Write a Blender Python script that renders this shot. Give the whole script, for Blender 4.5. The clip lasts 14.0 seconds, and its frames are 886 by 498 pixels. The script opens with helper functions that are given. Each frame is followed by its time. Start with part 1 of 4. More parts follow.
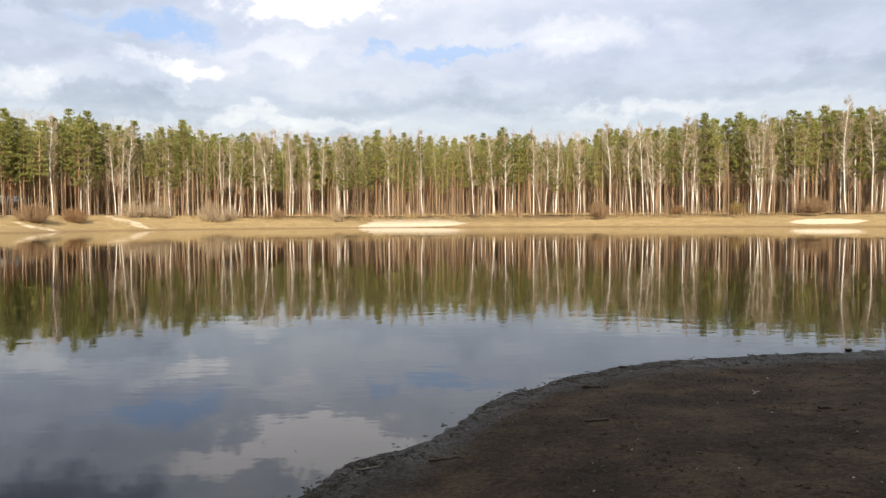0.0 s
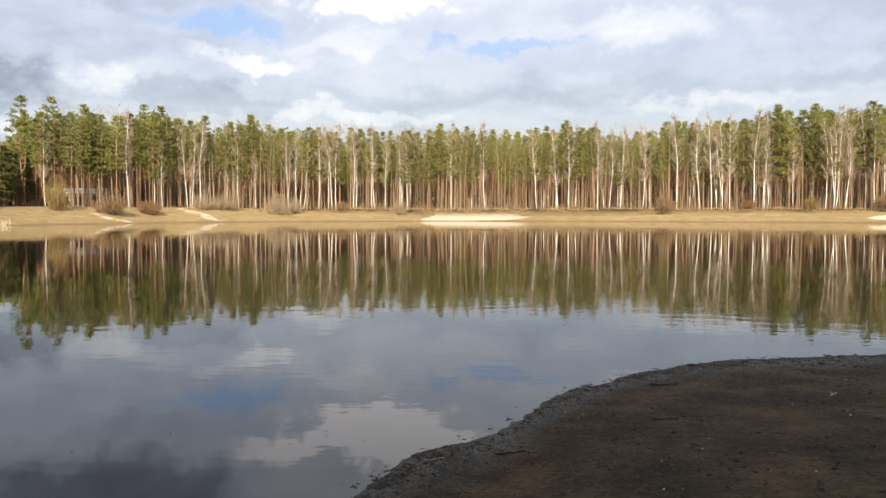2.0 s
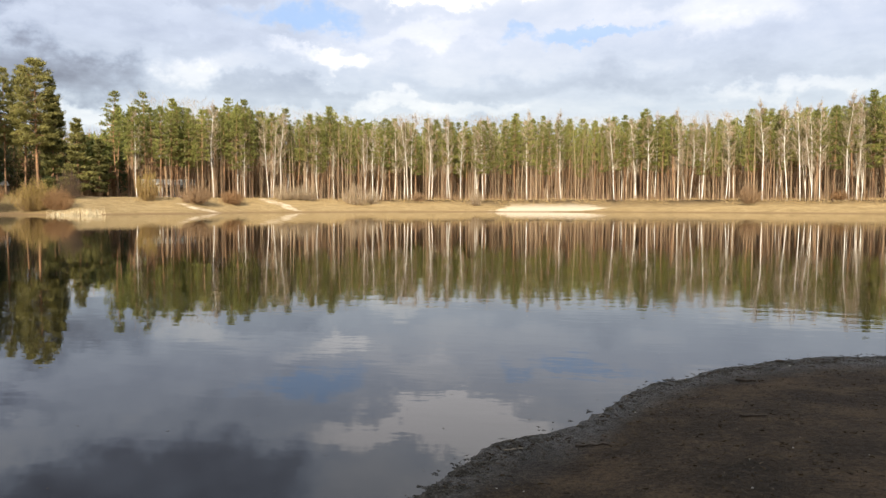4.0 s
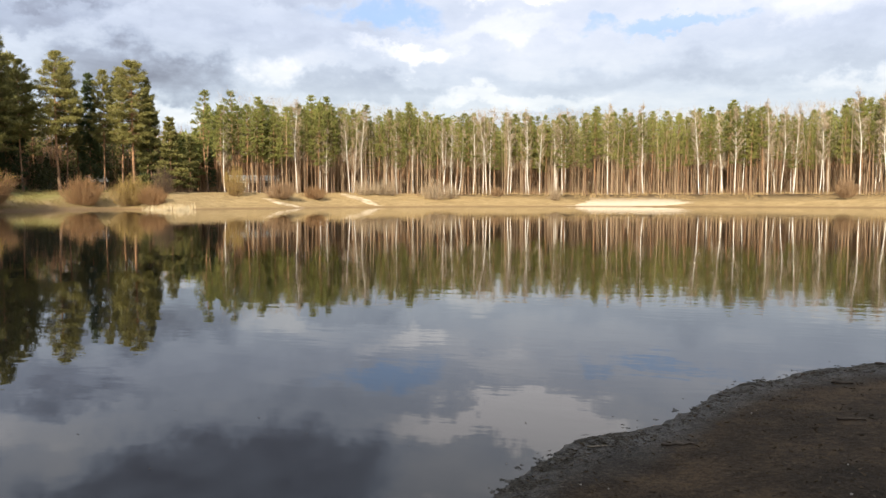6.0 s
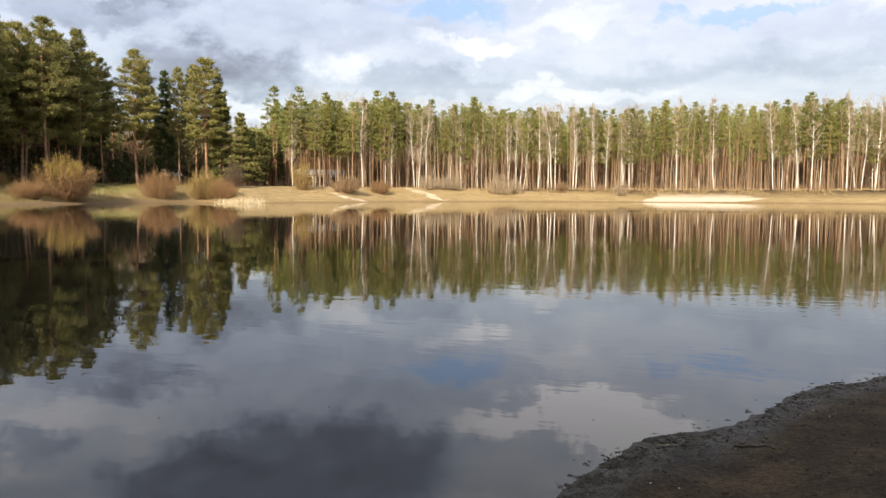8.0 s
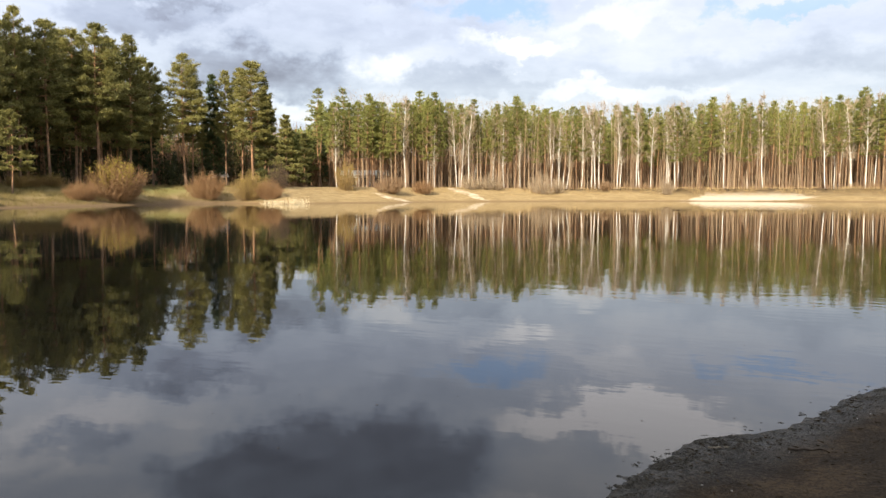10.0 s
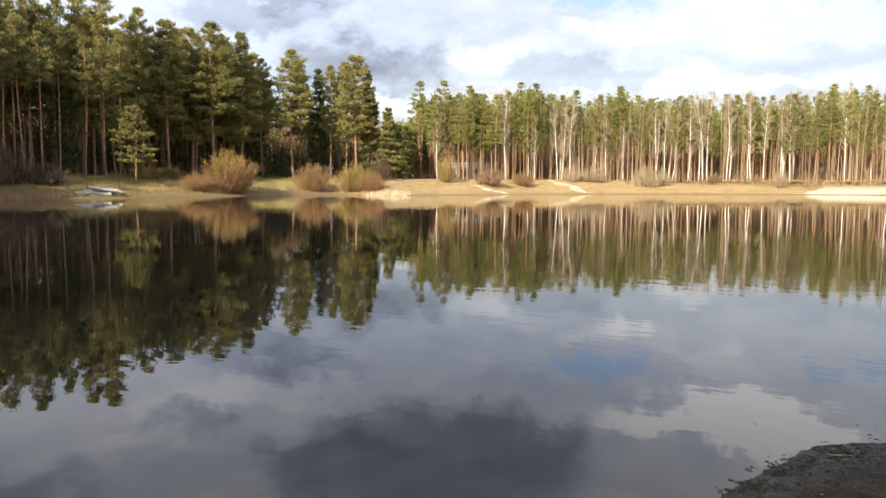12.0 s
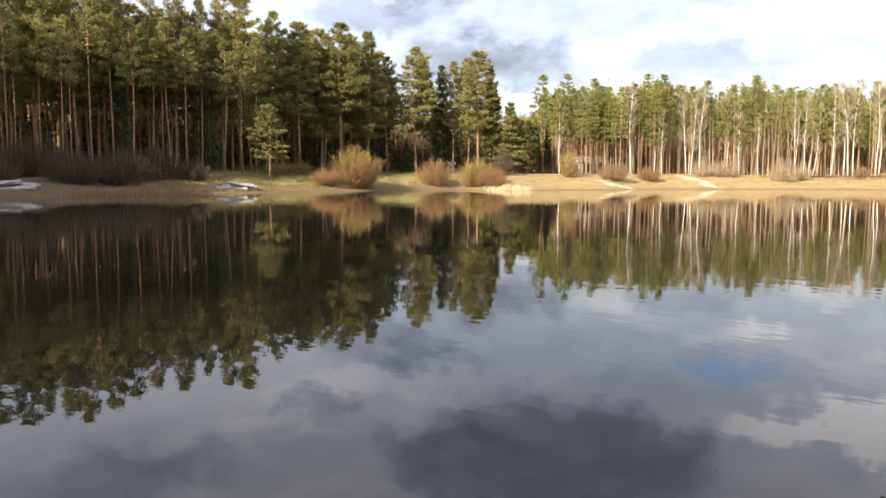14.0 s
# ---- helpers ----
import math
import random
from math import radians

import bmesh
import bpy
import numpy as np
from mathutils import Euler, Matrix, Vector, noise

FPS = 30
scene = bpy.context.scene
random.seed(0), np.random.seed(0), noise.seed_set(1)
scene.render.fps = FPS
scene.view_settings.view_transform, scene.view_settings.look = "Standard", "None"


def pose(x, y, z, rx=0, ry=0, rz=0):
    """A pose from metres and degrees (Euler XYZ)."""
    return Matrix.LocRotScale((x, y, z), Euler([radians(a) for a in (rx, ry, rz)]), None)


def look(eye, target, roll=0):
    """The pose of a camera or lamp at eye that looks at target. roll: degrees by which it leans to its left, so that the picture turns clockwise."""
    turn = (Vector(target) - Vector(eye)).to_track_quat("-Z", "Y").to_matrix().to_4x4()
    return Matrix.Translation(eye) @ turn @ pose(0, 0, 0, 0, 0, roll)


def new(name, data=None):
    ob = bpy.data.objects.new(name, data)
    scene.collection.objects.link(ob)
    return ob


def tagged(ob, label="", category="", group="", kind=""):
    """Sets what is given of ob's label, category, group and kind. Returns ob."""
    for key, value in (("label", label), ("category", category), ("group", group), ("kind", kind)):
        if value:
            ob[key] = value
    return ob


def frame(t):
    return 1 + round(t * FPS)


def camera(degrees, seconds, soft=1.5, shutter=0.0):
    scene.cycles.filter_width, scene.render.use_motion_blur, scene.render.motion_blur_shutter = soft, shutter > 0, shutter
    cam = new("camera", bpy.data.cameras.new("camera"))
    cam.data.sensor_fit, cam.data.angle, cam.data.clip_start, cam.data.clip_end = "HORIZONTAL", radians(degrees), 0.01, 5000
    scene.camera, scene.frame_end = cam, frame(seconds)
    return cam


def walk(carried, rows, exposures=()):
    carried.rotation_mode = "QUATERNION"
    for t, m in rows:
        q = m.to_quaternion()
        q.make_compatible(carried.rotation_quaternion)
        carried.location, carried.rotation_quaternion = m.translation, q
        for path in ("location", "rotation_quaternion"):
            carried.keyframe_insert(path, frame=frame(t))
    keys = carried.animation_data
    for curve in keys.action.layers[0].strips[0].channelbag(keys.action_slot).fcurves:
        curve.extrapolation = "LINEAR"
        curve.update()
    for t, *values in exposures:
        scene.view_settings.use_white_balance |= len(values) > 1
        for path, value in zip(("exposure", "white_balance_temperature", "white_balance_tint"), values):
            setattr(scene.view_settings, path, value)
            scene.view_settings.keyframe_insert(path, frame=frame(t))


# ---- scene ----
# ---- camera: stands on the near beach, turns to the left ----
cam = camera(61.2, 14.0, soft=1.5)
ROWS = [
    (0.0, 0.138, 0.051, 0.00, -2.28, 0.30), (0.5, 0.133, 0.049, 1.13, -2.32, 0.29), (1.0, 0.119, 0.041, 2.11, -2.49, 0.17),
    (1.5, 0.111, 0.034, 3.40, -2.58, 0.00), (2.0, 0.098, 0.032, 4.73, -2.75, -0.01), (2.5, 0.091, 0.024, 6.24, -2.96, -0.07),
    (3.0, 0.082, 0.018, 7.47, -3.16, -0.05), (5.5, 0.029, -0.010, 15.18, -3.87, -0.09), (6.0, 0.027, -0.022, 16.42, -3.88, 0.0),
    (6.5, 0.023, -0.037, 17.60, -3.87, 0.0), (7.0, 0.020, -0.042, 18.54, -3.97, -0.18), (7.5, 0.009, -0.049, 19.82, -4.16, -0.29),
    (8.0, 0.001, -0.063, 21.30, -4.29, -0.25), (10.5, -0.025, -0.104, 25.55, -4.39, 0.05), (11.0, -0.031, -0.108, 26.99, -4.56, 0.04),
    (11.5, -0.043, -0.112, 28.92, -4.70, -0.02), (12.0, -0.055, -0.118, 32.11, -4.91, -0.15), (12.5, -0.062, -0.124, 35.10, -5.18, -0.25),
    (13.0, -0.071, -0.131, 37.09, -5.18, -0.15), (13.5, -0.080, -0.143, 39.10, -5.22, -0.16), (14.0, -0.088, -0.151, 41.32, -5.31, -0.08),
]
EYE = 1.6
walk(cam, [(t, pose(x, y, EYE, 90 + pitch, roll, yaw)) for t, x, y, yaw, pitch, roll in ROWS],
     exposures=[(0.0, 0.85), (6.5, 0.96), (11.0, 1.13), (14.0, 1.37)])


def polar(az, d, z=0.0):
    """A place by its bearing (degrees to the left of ahead) and distance."""
    a = radians(az)
    return Vector((-d * math.sin(a), d * math.cos(a), z))


# ---- sky and sun ----
SUN_AZ, SUN_EL = 181.0, 28.0


class Nodes:
    """Short forms for building node trees."""

    def __init__(self, tree):
        self.tree = tree
        tree.nodes.clear()

    def put(self, kind, **values):
        node = self.tree.nodes.new(kind)
        for key, value in values.items():
            if key in node.inputs:
                self.feed(node.inputs[key], value)
        return node

    def feed(self, socket, value):
        if isinstance(value, bpy.types.NodeSocket):
            self.tree.links.new(value, socket)
        else:
            socket.default_value = value

    def math(self, op, a, b=0.0, c=None, clamp=False):
        node = self.tree.nodes.new("ShaderNodeMath")
        node.operation, node.use_clamp = op, clamp
        self.feed(node.inputs[0], a)
        self.feed(node.inputs[1], b)
        if c is not None:
            self.feed(node.inputs[2], c)
        return node.outputs[0]

    def noise(self, vector, scale, detail=4.0, rough=0.55, distortion=0.0):
        node = self.put("ShaderNodeTexNoise", Vector=vector, Scale=scale, Detail=detail, Roughness=rough, Distortion=distortion)
        return node.outputs["Fac"]

    def ramp(self, fac, *stops):
        node = self.tree.nodes.new("ShaderNodeValToRGB")
        self.feed(node.inputs[0], fac)
        while len(node.color_ramp.elements) < len(stops):
            node.color_ramp.elements.new(0.5)
        for element, (pos, col) in zip(node.color_ramp.elements, stops):
            element.position, element.color = pos, (*col, 1.0) if len(col) == 3 else col
        return node.outputs[0]

    def mix(self, fac, a, b):
        node = self.tree.nodes.new("ShaderNodeMix")
        node.data_type = "RGBA"
        self.feed(node.inputs[0], fac)
        for socket, value in ((node.inputs[6], a), (node.inputs[7], b)):
            self.feed(socket, (*value, 1.0) if isinstance(value, tuple) and len(value) == 3 else value)
        return node.outputs[2]

    def tint(self, colour, by):
        node = self.tree.nodes.new("ShaderNodeMix")
        node.data_type, node.blend_type = "RGBA", "MULTIPLY"
        node.inputs[0].default_value, node.inputs[7].default_value = 1.0, (*by, 1.0)
        self.feed(node.inputs[6], colour)
        return node.outputs[2]

    def scaled(self, vector, sx, sy, sz):
        node = self.tree.nodes.new("ShaderNodeMapping")
        self.feed(node.inputs["Vector"], vector)
        node.inputs["Scale"].default_value = (sx, sy, sz)
        return node.outputs[0]

    def bump(self, height, strength, distance):
        return self.put("ShaderNodeBump", Height=height, Strength=strength, Distance=distance).outputs[0]


def build_sky():
    world = bpy.data.worlds.new("sky")
    scene.world = world
    world.use_nodes = True
    n = Nodes(world.node_tree)
    way = n.put("ShaderNodeTexCoord").outputs["Generated"]
    sep = n.put("ShaderNodeSeparateXYZ", Vector=way)
    x, y, z = sep.outputs
    az = n.math("MULTIPLY", n.math("ARCTAN2", n.math("MULTIPLY", x, -1.0), y), 57.2958)
    el = n.math("MULTIPLY", n.math("ARCSINE", n.math("MINIMUM", n.math("MAXIMUM", z, -1.0), 1.0)), 57.2958)
    # the cloud deck, seen as a layer overhead
    deep = n.math("ADD", n.math("MAXIMUM", z, 0.0), 0.09)
    flat = n.put("ShaderNodeCombineXYZ", X=n.math("DIVIDE", x, deep), Y=n.math("DIVIDE", y, deep), Z=0.0).outputs[0]
    big = n.noise(n.scaled(flat, 0.55, 0.55, 1), 1.0, 5.0, 0.55, 0.4)
    fine = n.noise(n.scaled(flat, 2.1, 1.5, 1), 1.0, 11.0, 0.66, 0.2)
    soft = n.noise(n.scaled(way, 13.0, 13.0, 30.0), 1.0, 8.0, 0.56, 0.15)
    wav_a = n.math("MULTIPLY", n.math("SUBTRACT", n.noise(n.scaled(way, 9, 9, 13), 1.0, 9.0, 0.62), 0.5), 15.0)
    wav_e = n.math("MULTIPLY", n.math("SUBTRACT", n.noise(n.scaled(way, 12, 12, 16), 1.0, 9.0, 0.62), 0.5), 7.5)
    azw, elw = n.math("ADD", az, wav_a), n.math("ADD", el, wav_e)

    def cloud(a, e, wa, we, edge=2.0):
        da = n.math("POWER", n.math("DIVIDE", n.math("SUBTRACT", azw, a), wa), 2.0)
        de = n.math("POWER", n.math("DIVIDE", n.math("SUBTRACT", elw, e), we), 2.0)
        return n.math("EXPONENT", n.math("MULTIPLY", n.math("POWER", n.math("ADD", da, de), edge), -1.0))

    value = n.math("ADD", 0.545, n.math("MULTIPLY", n.math("SUBTRACT", big, 0.5), 0.5))
    value = n.math("ADD", value, n.math("MULTIPLY", n.math("SUBTRACT", fine, 0.5), 0.28))
    value = n.math("ADD", value, n.math("MULTIPLY", n.math("SUBTRACT", soft, 0.5), 0.34))
    value = n.math("ADD", value, n.math("MULTIPLY", n.math("MULTIPLY", n.math("SUBTRACT", el, 14.0), 0.12, clamp=True), 0.26))
    # clouds: bearing, elevation, half width, half height, crispness, brightness
    for a, e, wa, we, edge, amount in (
        (32.4, 20.8, 12.8, 4.8, 4.2, -0.58), (14.5, 20.4, 5.4, 2.7, 5.0, -0.12), (8, 20.6, 9, 2.4, 2.0, 0.10), (2, 12.4, 15, 3.6, 1.2, 0.10), (7.8, 16.5, 7.2, 2.0, 3.0, 0.60), (16.5, 17.2, 4.0, 1.1, 3.0, 0.26),
        (12.0, 15.9, 2.4, 0.9, 3.0, 0.18), (25, 15.4, 11, 1.2, 2.5, -0.12), (18.6, 10.9, 4.4, 0.9, 2.5, 0.46), (29.4, 9.3, 2.6, 1.2, 1.6, 0.36), (12, 12.4, 6, 0.9, 2.0, 0.20),
        (-11, 13.4, 7, 1.1, 2.0, 0.26), (22.5, 8.3, 7, 1.0, 2.5, -0.22), (5, 9.0, 9, 1.0, 1.5, -0.14), (-8, 9.0, 8, 1.0, 1.5, -0.13), (11.5, 7.4, 6, 0.7, 2.5, 0.26),
        (27, 11.6, 10, 1.0, 2.0, -0.10), (-2, 11.0, 12, 1.0, 1.5, -0.06), (-15, 7.9, 7, 0.7, 2.0, 0.22), (-24, 14.5, 12, 2.0, 1.2, -0.08), (-26, 9.6, 8, 0.9, 2.0, -0.14),
        (38, 8.4, 6, 2.0, 2.0, -0.50), (36.0, 5.6, 3, 1.0, 3.0, 0.30), (46, 12.3, 6, 1.4, 3.0, -0.34), (42, 13.6, 4.5, 1.0, 3.0, -0.22), (48, 15.2, 7, 0.9, 2.5, 0.16),
        (51, 17.2, 2.6, 1.1, 3.0, -0.26), (56, 18.0, 5, 0.9, 2.0, 0.12), (54, 20.5, 12, 2.6, 1.5, -0.18), (66, 20.8, 7, 1.8, 1.6, -0.34), (60, 20.2, 3.0, 1.4, 1.6, -0.14), (58, 15.0, 9, 1.6, 1.5, 0.10),
    ):
        value = n.math("ADD", value, n.math("MULTIPLY", cloud(a, e, wa, we, edge), amount * (1.0 if e > 14 else 0.72)))
    tone = n.ramp(value, (0.0, (1.5, 1.62, 2.0)), (0.3, (3.75, 4.27, 4.98)), (0.52, (5.2, 5.77, 6.4)), (0.76, (6.95, 7.24, 7.38)), (1.0, (10.5, 10.3, 9.8)))
    tone = n.mix(n.math("MULTIPLY", n.math("SUBTRACT", el, 7.0), 0.2, clamp=True), tone, n.tint(tone, (0.985, 0.98, 1.06)))
    sky = n.tree.nodes.new("ShaderNodeTexSky")
    sky.sky_type, sky.sun_disc = "NISHITA", False
    sky.sun_elevation, sky.sun_rotation = radians(SUN_EL), radians(-SUN_AZ)
    blue = n.math("ADD", cloud(20.8, 13.5, 3.8, 0.85, 2.2), n.math("MULTIPLY", cloud(0.0, 12.0, 4.2, 0.75, 4.0), 0.85))
    gaps = n.math("MULTIPLY", n.math("SUBTRACT", fine, 0.56), 5.0, clamp=True)
    high = n.math("MULTIPLY", n.math("SUBTRACT", el, 22.0), 0.1, clamp=True)
    clear = n.math("ADD", n.math("MULTIPLY", blue, 0.82), n.math("MULTIPLY", n.math("MULTIPLY", gaps, high), 0.6), clamp=True)
    colour = n.mix(clear, tone, n.mix(0.5, sky.outputs[0], (3.6, 5.3, 9.0)))
    back = n.put("ShaderNodeBackground", Color=colour, Strength=0.072)
    out = n.tree.nodes.new("ShaderNodeOutputWorld")
    n.tree.links.new(back.outputs[0], out.inputs[0])


build_sky()
sun = new("sun", bpy.data.lights.new("sun", "SUN"))
sun.data.energy, sun.data.angle, sun.data.color = 5.0, radians(0.6), (1.0, 0.875, 0.69)
sun.matrix_basis = look(polar(SUN_AZ, 100, 100 * math.tan(radians(SUN_EL))), (0, 0, 0))


# ---- materials ----
def material(name):
    mat = bpy.data.materials.new(name)
    mat.use_nodes = True
    n = Nodes(mat.node_tree)
    shader = n.tree.nodes.new("ShaderNodeBsdfPrincipled")
    out = n.tree.nodes.new("ShaderNodeOutputMaterial")
    n.tree.links.new(shader.outputs[0], out.inputs[0])
    return mat, n, shader


def finish(n, shader, colour, rough=0.8, normal=None, spec=0.3):
    n.feed(shader.inputs["Base Color"], colour)
    n.feed(shader.inputs["Roughness"], rough)
    n.feed(shader.inputs["Specular IOR Level"], spec)
    if normal is not None:
        n.feed(shader.inputs["Normal"], normal)


def object_place(n):
    return n.put("ShaderNodeTexCoord").outputs["Object"]


def thin(n, shader, colour, share):
    """Lets light through thin leaves and twigs."""
    glow = n.put("ShaderNodeBsdfTranslucent", Color=colour)
    both = n.put("ShaderNodeMixShader")
    both.inputs[0].default_value = share
    n.tree.links.new(shader.outputs[0], both.inputs[1])
    n.tree.links.new(glow.outputs[0], both.inputs[2])
    out = [o for o in n.tree.nodes if o.type == "OUTPUT_MATERIAL"][0]
    n.tree.links.new(both.outputs[0], out.inputs[0])


def needles_material(name, dark, mid, light):
    mat, n, shader = material(name)
    per_tree = n.put("ShaderNodeObjectInfo").outputs["Random"]
    per_leaf = n.put("ShaderNodeNewGeometry").outputs["Random Per Island"]
    clump = n.noise(object_place(n), 0.9, 3.0)
    tone = n.math("ADD", n.math("MULTIPLY", per_leaf, 0.45), n.math("ADD", n.math("MULTIPLY", per_tree, 0.3), n.math("MULTIPLY", clump, 0.35)))
    colour = n.ramp(tone, (0.15, dark), (0.55, mid), (1.0, light))
    finish(n, shader, colour, 0.6, spec=0.25)
    thin(n, shader, colour, 0.34)
    return mat


def pine_bark_material():
    mat, n, shader = material("pine_bark")
    place = object_place(n)
    z = n.put("ShaderNodeSeparateXYZ", Vector=place).outputs[2]
    high = n.math("ADD", n.math("MULTIPLY", z, 0.085), n.math("MULTIPLY", n.noise(place, 0.8, 3.0), 0.3))
    base = n.ramp(high, (0.25, (0.25, 0.155, 0.095)), (0.6, (0.55, 0.305, 0.15)), (1.0, (0.70, 0.385, 0.18)))
    flakes = n.noise(n.scaled(place, 7, 7, 2.2), 1.0, 6.0, 0.65)
    colour = n.mix(n.math("MULTIPLY", n.math("SUBTRACT", flakes, 0.35), 2.4, clamp=True), (0.09, 0.06, 0.042), base)
    finish(n, shader, colour, 0.85, n.bump(flakes, 0.8, 0.05))
    return mat


def birch_bark_material():
    mat, n, shader = material("birch_bark")
    place = object_place(n)
    marks = n.noise(n.scaled(place, 3.5, 3.5, 9.0), 1.0, 4.0, 0.6)
    z = n.put("ShaderNodeSeparateXYZ", Vector=place).outputs[2]
    foot = n.math("SUBTRACT", 1.0, n.math("MULTIPLY", z, 0.8), clamp=True)
    dark = n.math("ADD", n.math("MULTIPLY", n.math("SUBTRACT", marks, 0.58), 7.0, clamp=True), n.math("MULTIPLY", foot, 0.6), clamp=True)
    bark = n.mix(n.math("MULTIPLY", n.math("SUBTRACT", z, 11.0), 0.11, clamp=True), (0.78, 0.74, 0.67), (0.69, 0.62, 0.53))
    finish(n, shader, n.mix(dark, bark, (0.09, 0.075, 0.065)), 0.7, n.bump(marks, 0.4, 0.02))
    return mat


def twig_material(name, dark, light):
    mat, n, shader = material(name)
    per_leaf = n.put("ShaderNodeNewGeometry").outputs["Random Per Island"]
    per_tree = n.put("ShaderNodeObjectInfo").outputs["Random"]
    tone = n.math("ADD", n.math("MULTIPLY", per_leaf, 0.7), n.math("MULTIPLY", per_tree, 0.3))
    colour = n.mix(tone, dark, light)
    finish(n, shader, colour, 0.75)
    thin(n, shader, colour, 0.3)
    return mat


def water_material():
    mat, n, shader = material("lake_water")
    place = object_place(n)
    swell = n.noise(n.scaled(place, 0.5, 1.1, 1), 1.0, 2.0, 0.5)
    ripple = n.noise(n.scaled(place, 1.6, 3.4, 1), 1.0, 2.0, 0.5, 0.3)
    chop = n.noise(n.scaled(place, 4.5, 8.5, 1), 1.0, 2.0, 0.5)
    calm = n.noise(n.scaled(place, 0.045, 0.12, 1), 1.0, 3.0, 0.55)
    breeze = n.math("ADD", 0.22, n.math("MULTIPLY", n.math("SUBTRACT", calm, 0.38), 4.0, clamp=True))
    wave = n.math("ADD", n.math("MULTIPLY", swell, 0.9), n.math("MULTIPLY", n.math("ADD", ripple, n.math("MULTIPLY", chop, 0.3)), breeze))
    finish(n, shader, (0.010, 0.0095, 0.008, 1), 0.004, n.bump(wave, 1.0, 0.0019))
    shader.inputs["IOR"].default_value = 1.33
    shader.inputs["Specular IOR Level"].default_value = 0.5
    return mat


def ground_material():
    """Dark damp soil on the near beach, dry grass and sand on the banks, needle litter in the woods; the litter colour
    also puts shade on the side bank.
    """
    mat, n, shader = material("ground")
    place = object_place(n)

    def share(name):
        node = n.tree.nodes.new("ShaderNodeAttribute")
        node.attribute_name = name
        return node.outputs["Fac"]

    # near beach
    blotch = n.noise(place, 1.9, 8.0, 0.66)
    grain = n.noise(place, 34.0, 6.0, 0.75)
    litter = n.noise(n.scaled(place, 11.0, 15.0, 11.0), 1.0, 6.0, 0.75)
    cells = n.put("ShaderNodeTexVoronoi", Vector=place, Scale=46.0, Randomness=1.0).outputs["Color"]
    speck = n.put("ShaderNodeSeparateXYZ", Vector=cells).outputs[0]
    small = n.put("ShaderNodeSeparateXYZ", Vector=n.put("ShaderNodeTexVoronoi", Vector=place, Scale=105.0, Randomness=1.0).outputs["Color"]).outputs[1]
    mottle = n.math("ADD", n.math("MULTIPLY", speck, 0.09), n.math("MULTIPLY", small, 0.09))
    soil = n.ramp(n.math("ADD", mottle, n.math("ADD", n.math("MULTIPLY", blotch, 0.62), n.math("MULTIPLY", grain, 0.16))),
                  (0.32, (0.012, 0.0095, 0.0055)), (0.46, (0.038, 0.027, 0.016)), (0.62, (0.10, 0.068, 0.038)))
    soil = n.mix(n.math("MULTIPLY", n.math("SUBTRACT", litter, 0.57), 6.0, clamp=True), soil, (0.095, 0.065, 0.042))
    fringe = n.math("MULTIPLY", share("wet"), n.math("ADD", 0.35, blotch), clamp=True)
    # Wet fringe turns grey and speckled; some of the sky's sheen is coloured in.
    soil = n.mix(fringe, soil, n.ramp(n.math("ADD", n.math("MULTIPLY", speck, 0.5), n.math("MULTIPLY", small, 0.5)), (0.25, (0.010, 0.010, 0.009)), (0.6, (0.035, 0.032, 0.026)), (0.9, (0.10, 0.092, 0.078))))
    shine = n.math("SUBTRACT", 0.9, n.math("MULTIPLY", fringe, 0.38))
    # banks
    tuft = n.noise(n.scaled(place, 0.5, 0.5, 3.0), 1.0, 8.0, 0.65)
    turf = n.noise(n.scaled(place, 4.0, 4.0, 4.0), 1.0, 4.0, 0.6)
    grass = n.ramp(n.math("ADD", n.math("MULTIPLY", tuft, 0.6), n.math("MULTIPLY", turf, 0.4)),
                   (0.3, (0.16, 0.11, 0.055)), (0.5, (0.30, 0.215, 0.108)), (0.7, (0.43, 0.33, 0.185)))
    grass = n.mix(n.math("MULTIPLY", share("green"), n.math("ADD", 0.35, turf), clamp=True), grass, (0.20, 0.21, 0.055))
    edge = n.math("ADD", share("sand"), n.math("MULTIPLY", n.math("SUBTRACT", tuft, 0.5), 1.1))
    sand = n.mix(turf, (0.50, 0.42, 0.31), (0.66, 0.57, 0.43))
    bank = n.mix(n.math("MULTIPLY", n.math("SUBTRACT", edge, 0.40), 4.5, clamp=True), grass, sand)
    scrub = n.noise(n.scaled(place, 1.1, 1.1, 3.0), 1.0, 6.0, 0.7)
    bank = n.mix(n.math("MULTIPLY", n.math("MULTIPLY", n.math("SUBTRACT", scrub, 0.50), 5.0, clamp=True), 0.35), bank, (0.13, 0.092, 0.045))
    wet = n.math("ADD", share("wet"), n.math("MULTIPLY", n.math("SUBTRACT", tuft, 0.5), 0.5), clamp=True)
    bank = n.mix(n.math("MULTIPLY", wet, 0.85), bank, (0.17, 0.105, 0.055))
    wood = n.mix(n.math("ADD", n.math("MULTIPLY", tuft, 0.5), n.math("MULTIPLY", turf, 0.5)), (0.05, 0.036, 0.023), (0.20, 0.145, 0.088))
    bank = n.mix(share("wood"), bank, wood)
    colour = n.mix(share("near"), bank, soil)
    relief = n.math("ADD", n.math("MULTIPLY", grain, 0.5), n.math("ADD", litter, n.math("MULTIPLY", speck, 0.35)))
    finish(n, shader, colour, n.math("ADD", n.math("MULTIPLY", share("near"), shine), n.math("MULTIPLY", n.math("SUBTRACT", 1.0, share("near")), 0.95)), n.bump(relief, 1.0, 0.035), n.math("ADD", 0.12, n.math("MULTIPLY", n.math("MULTIPLY", fringe, share("near")), 0.14)))
    return mat


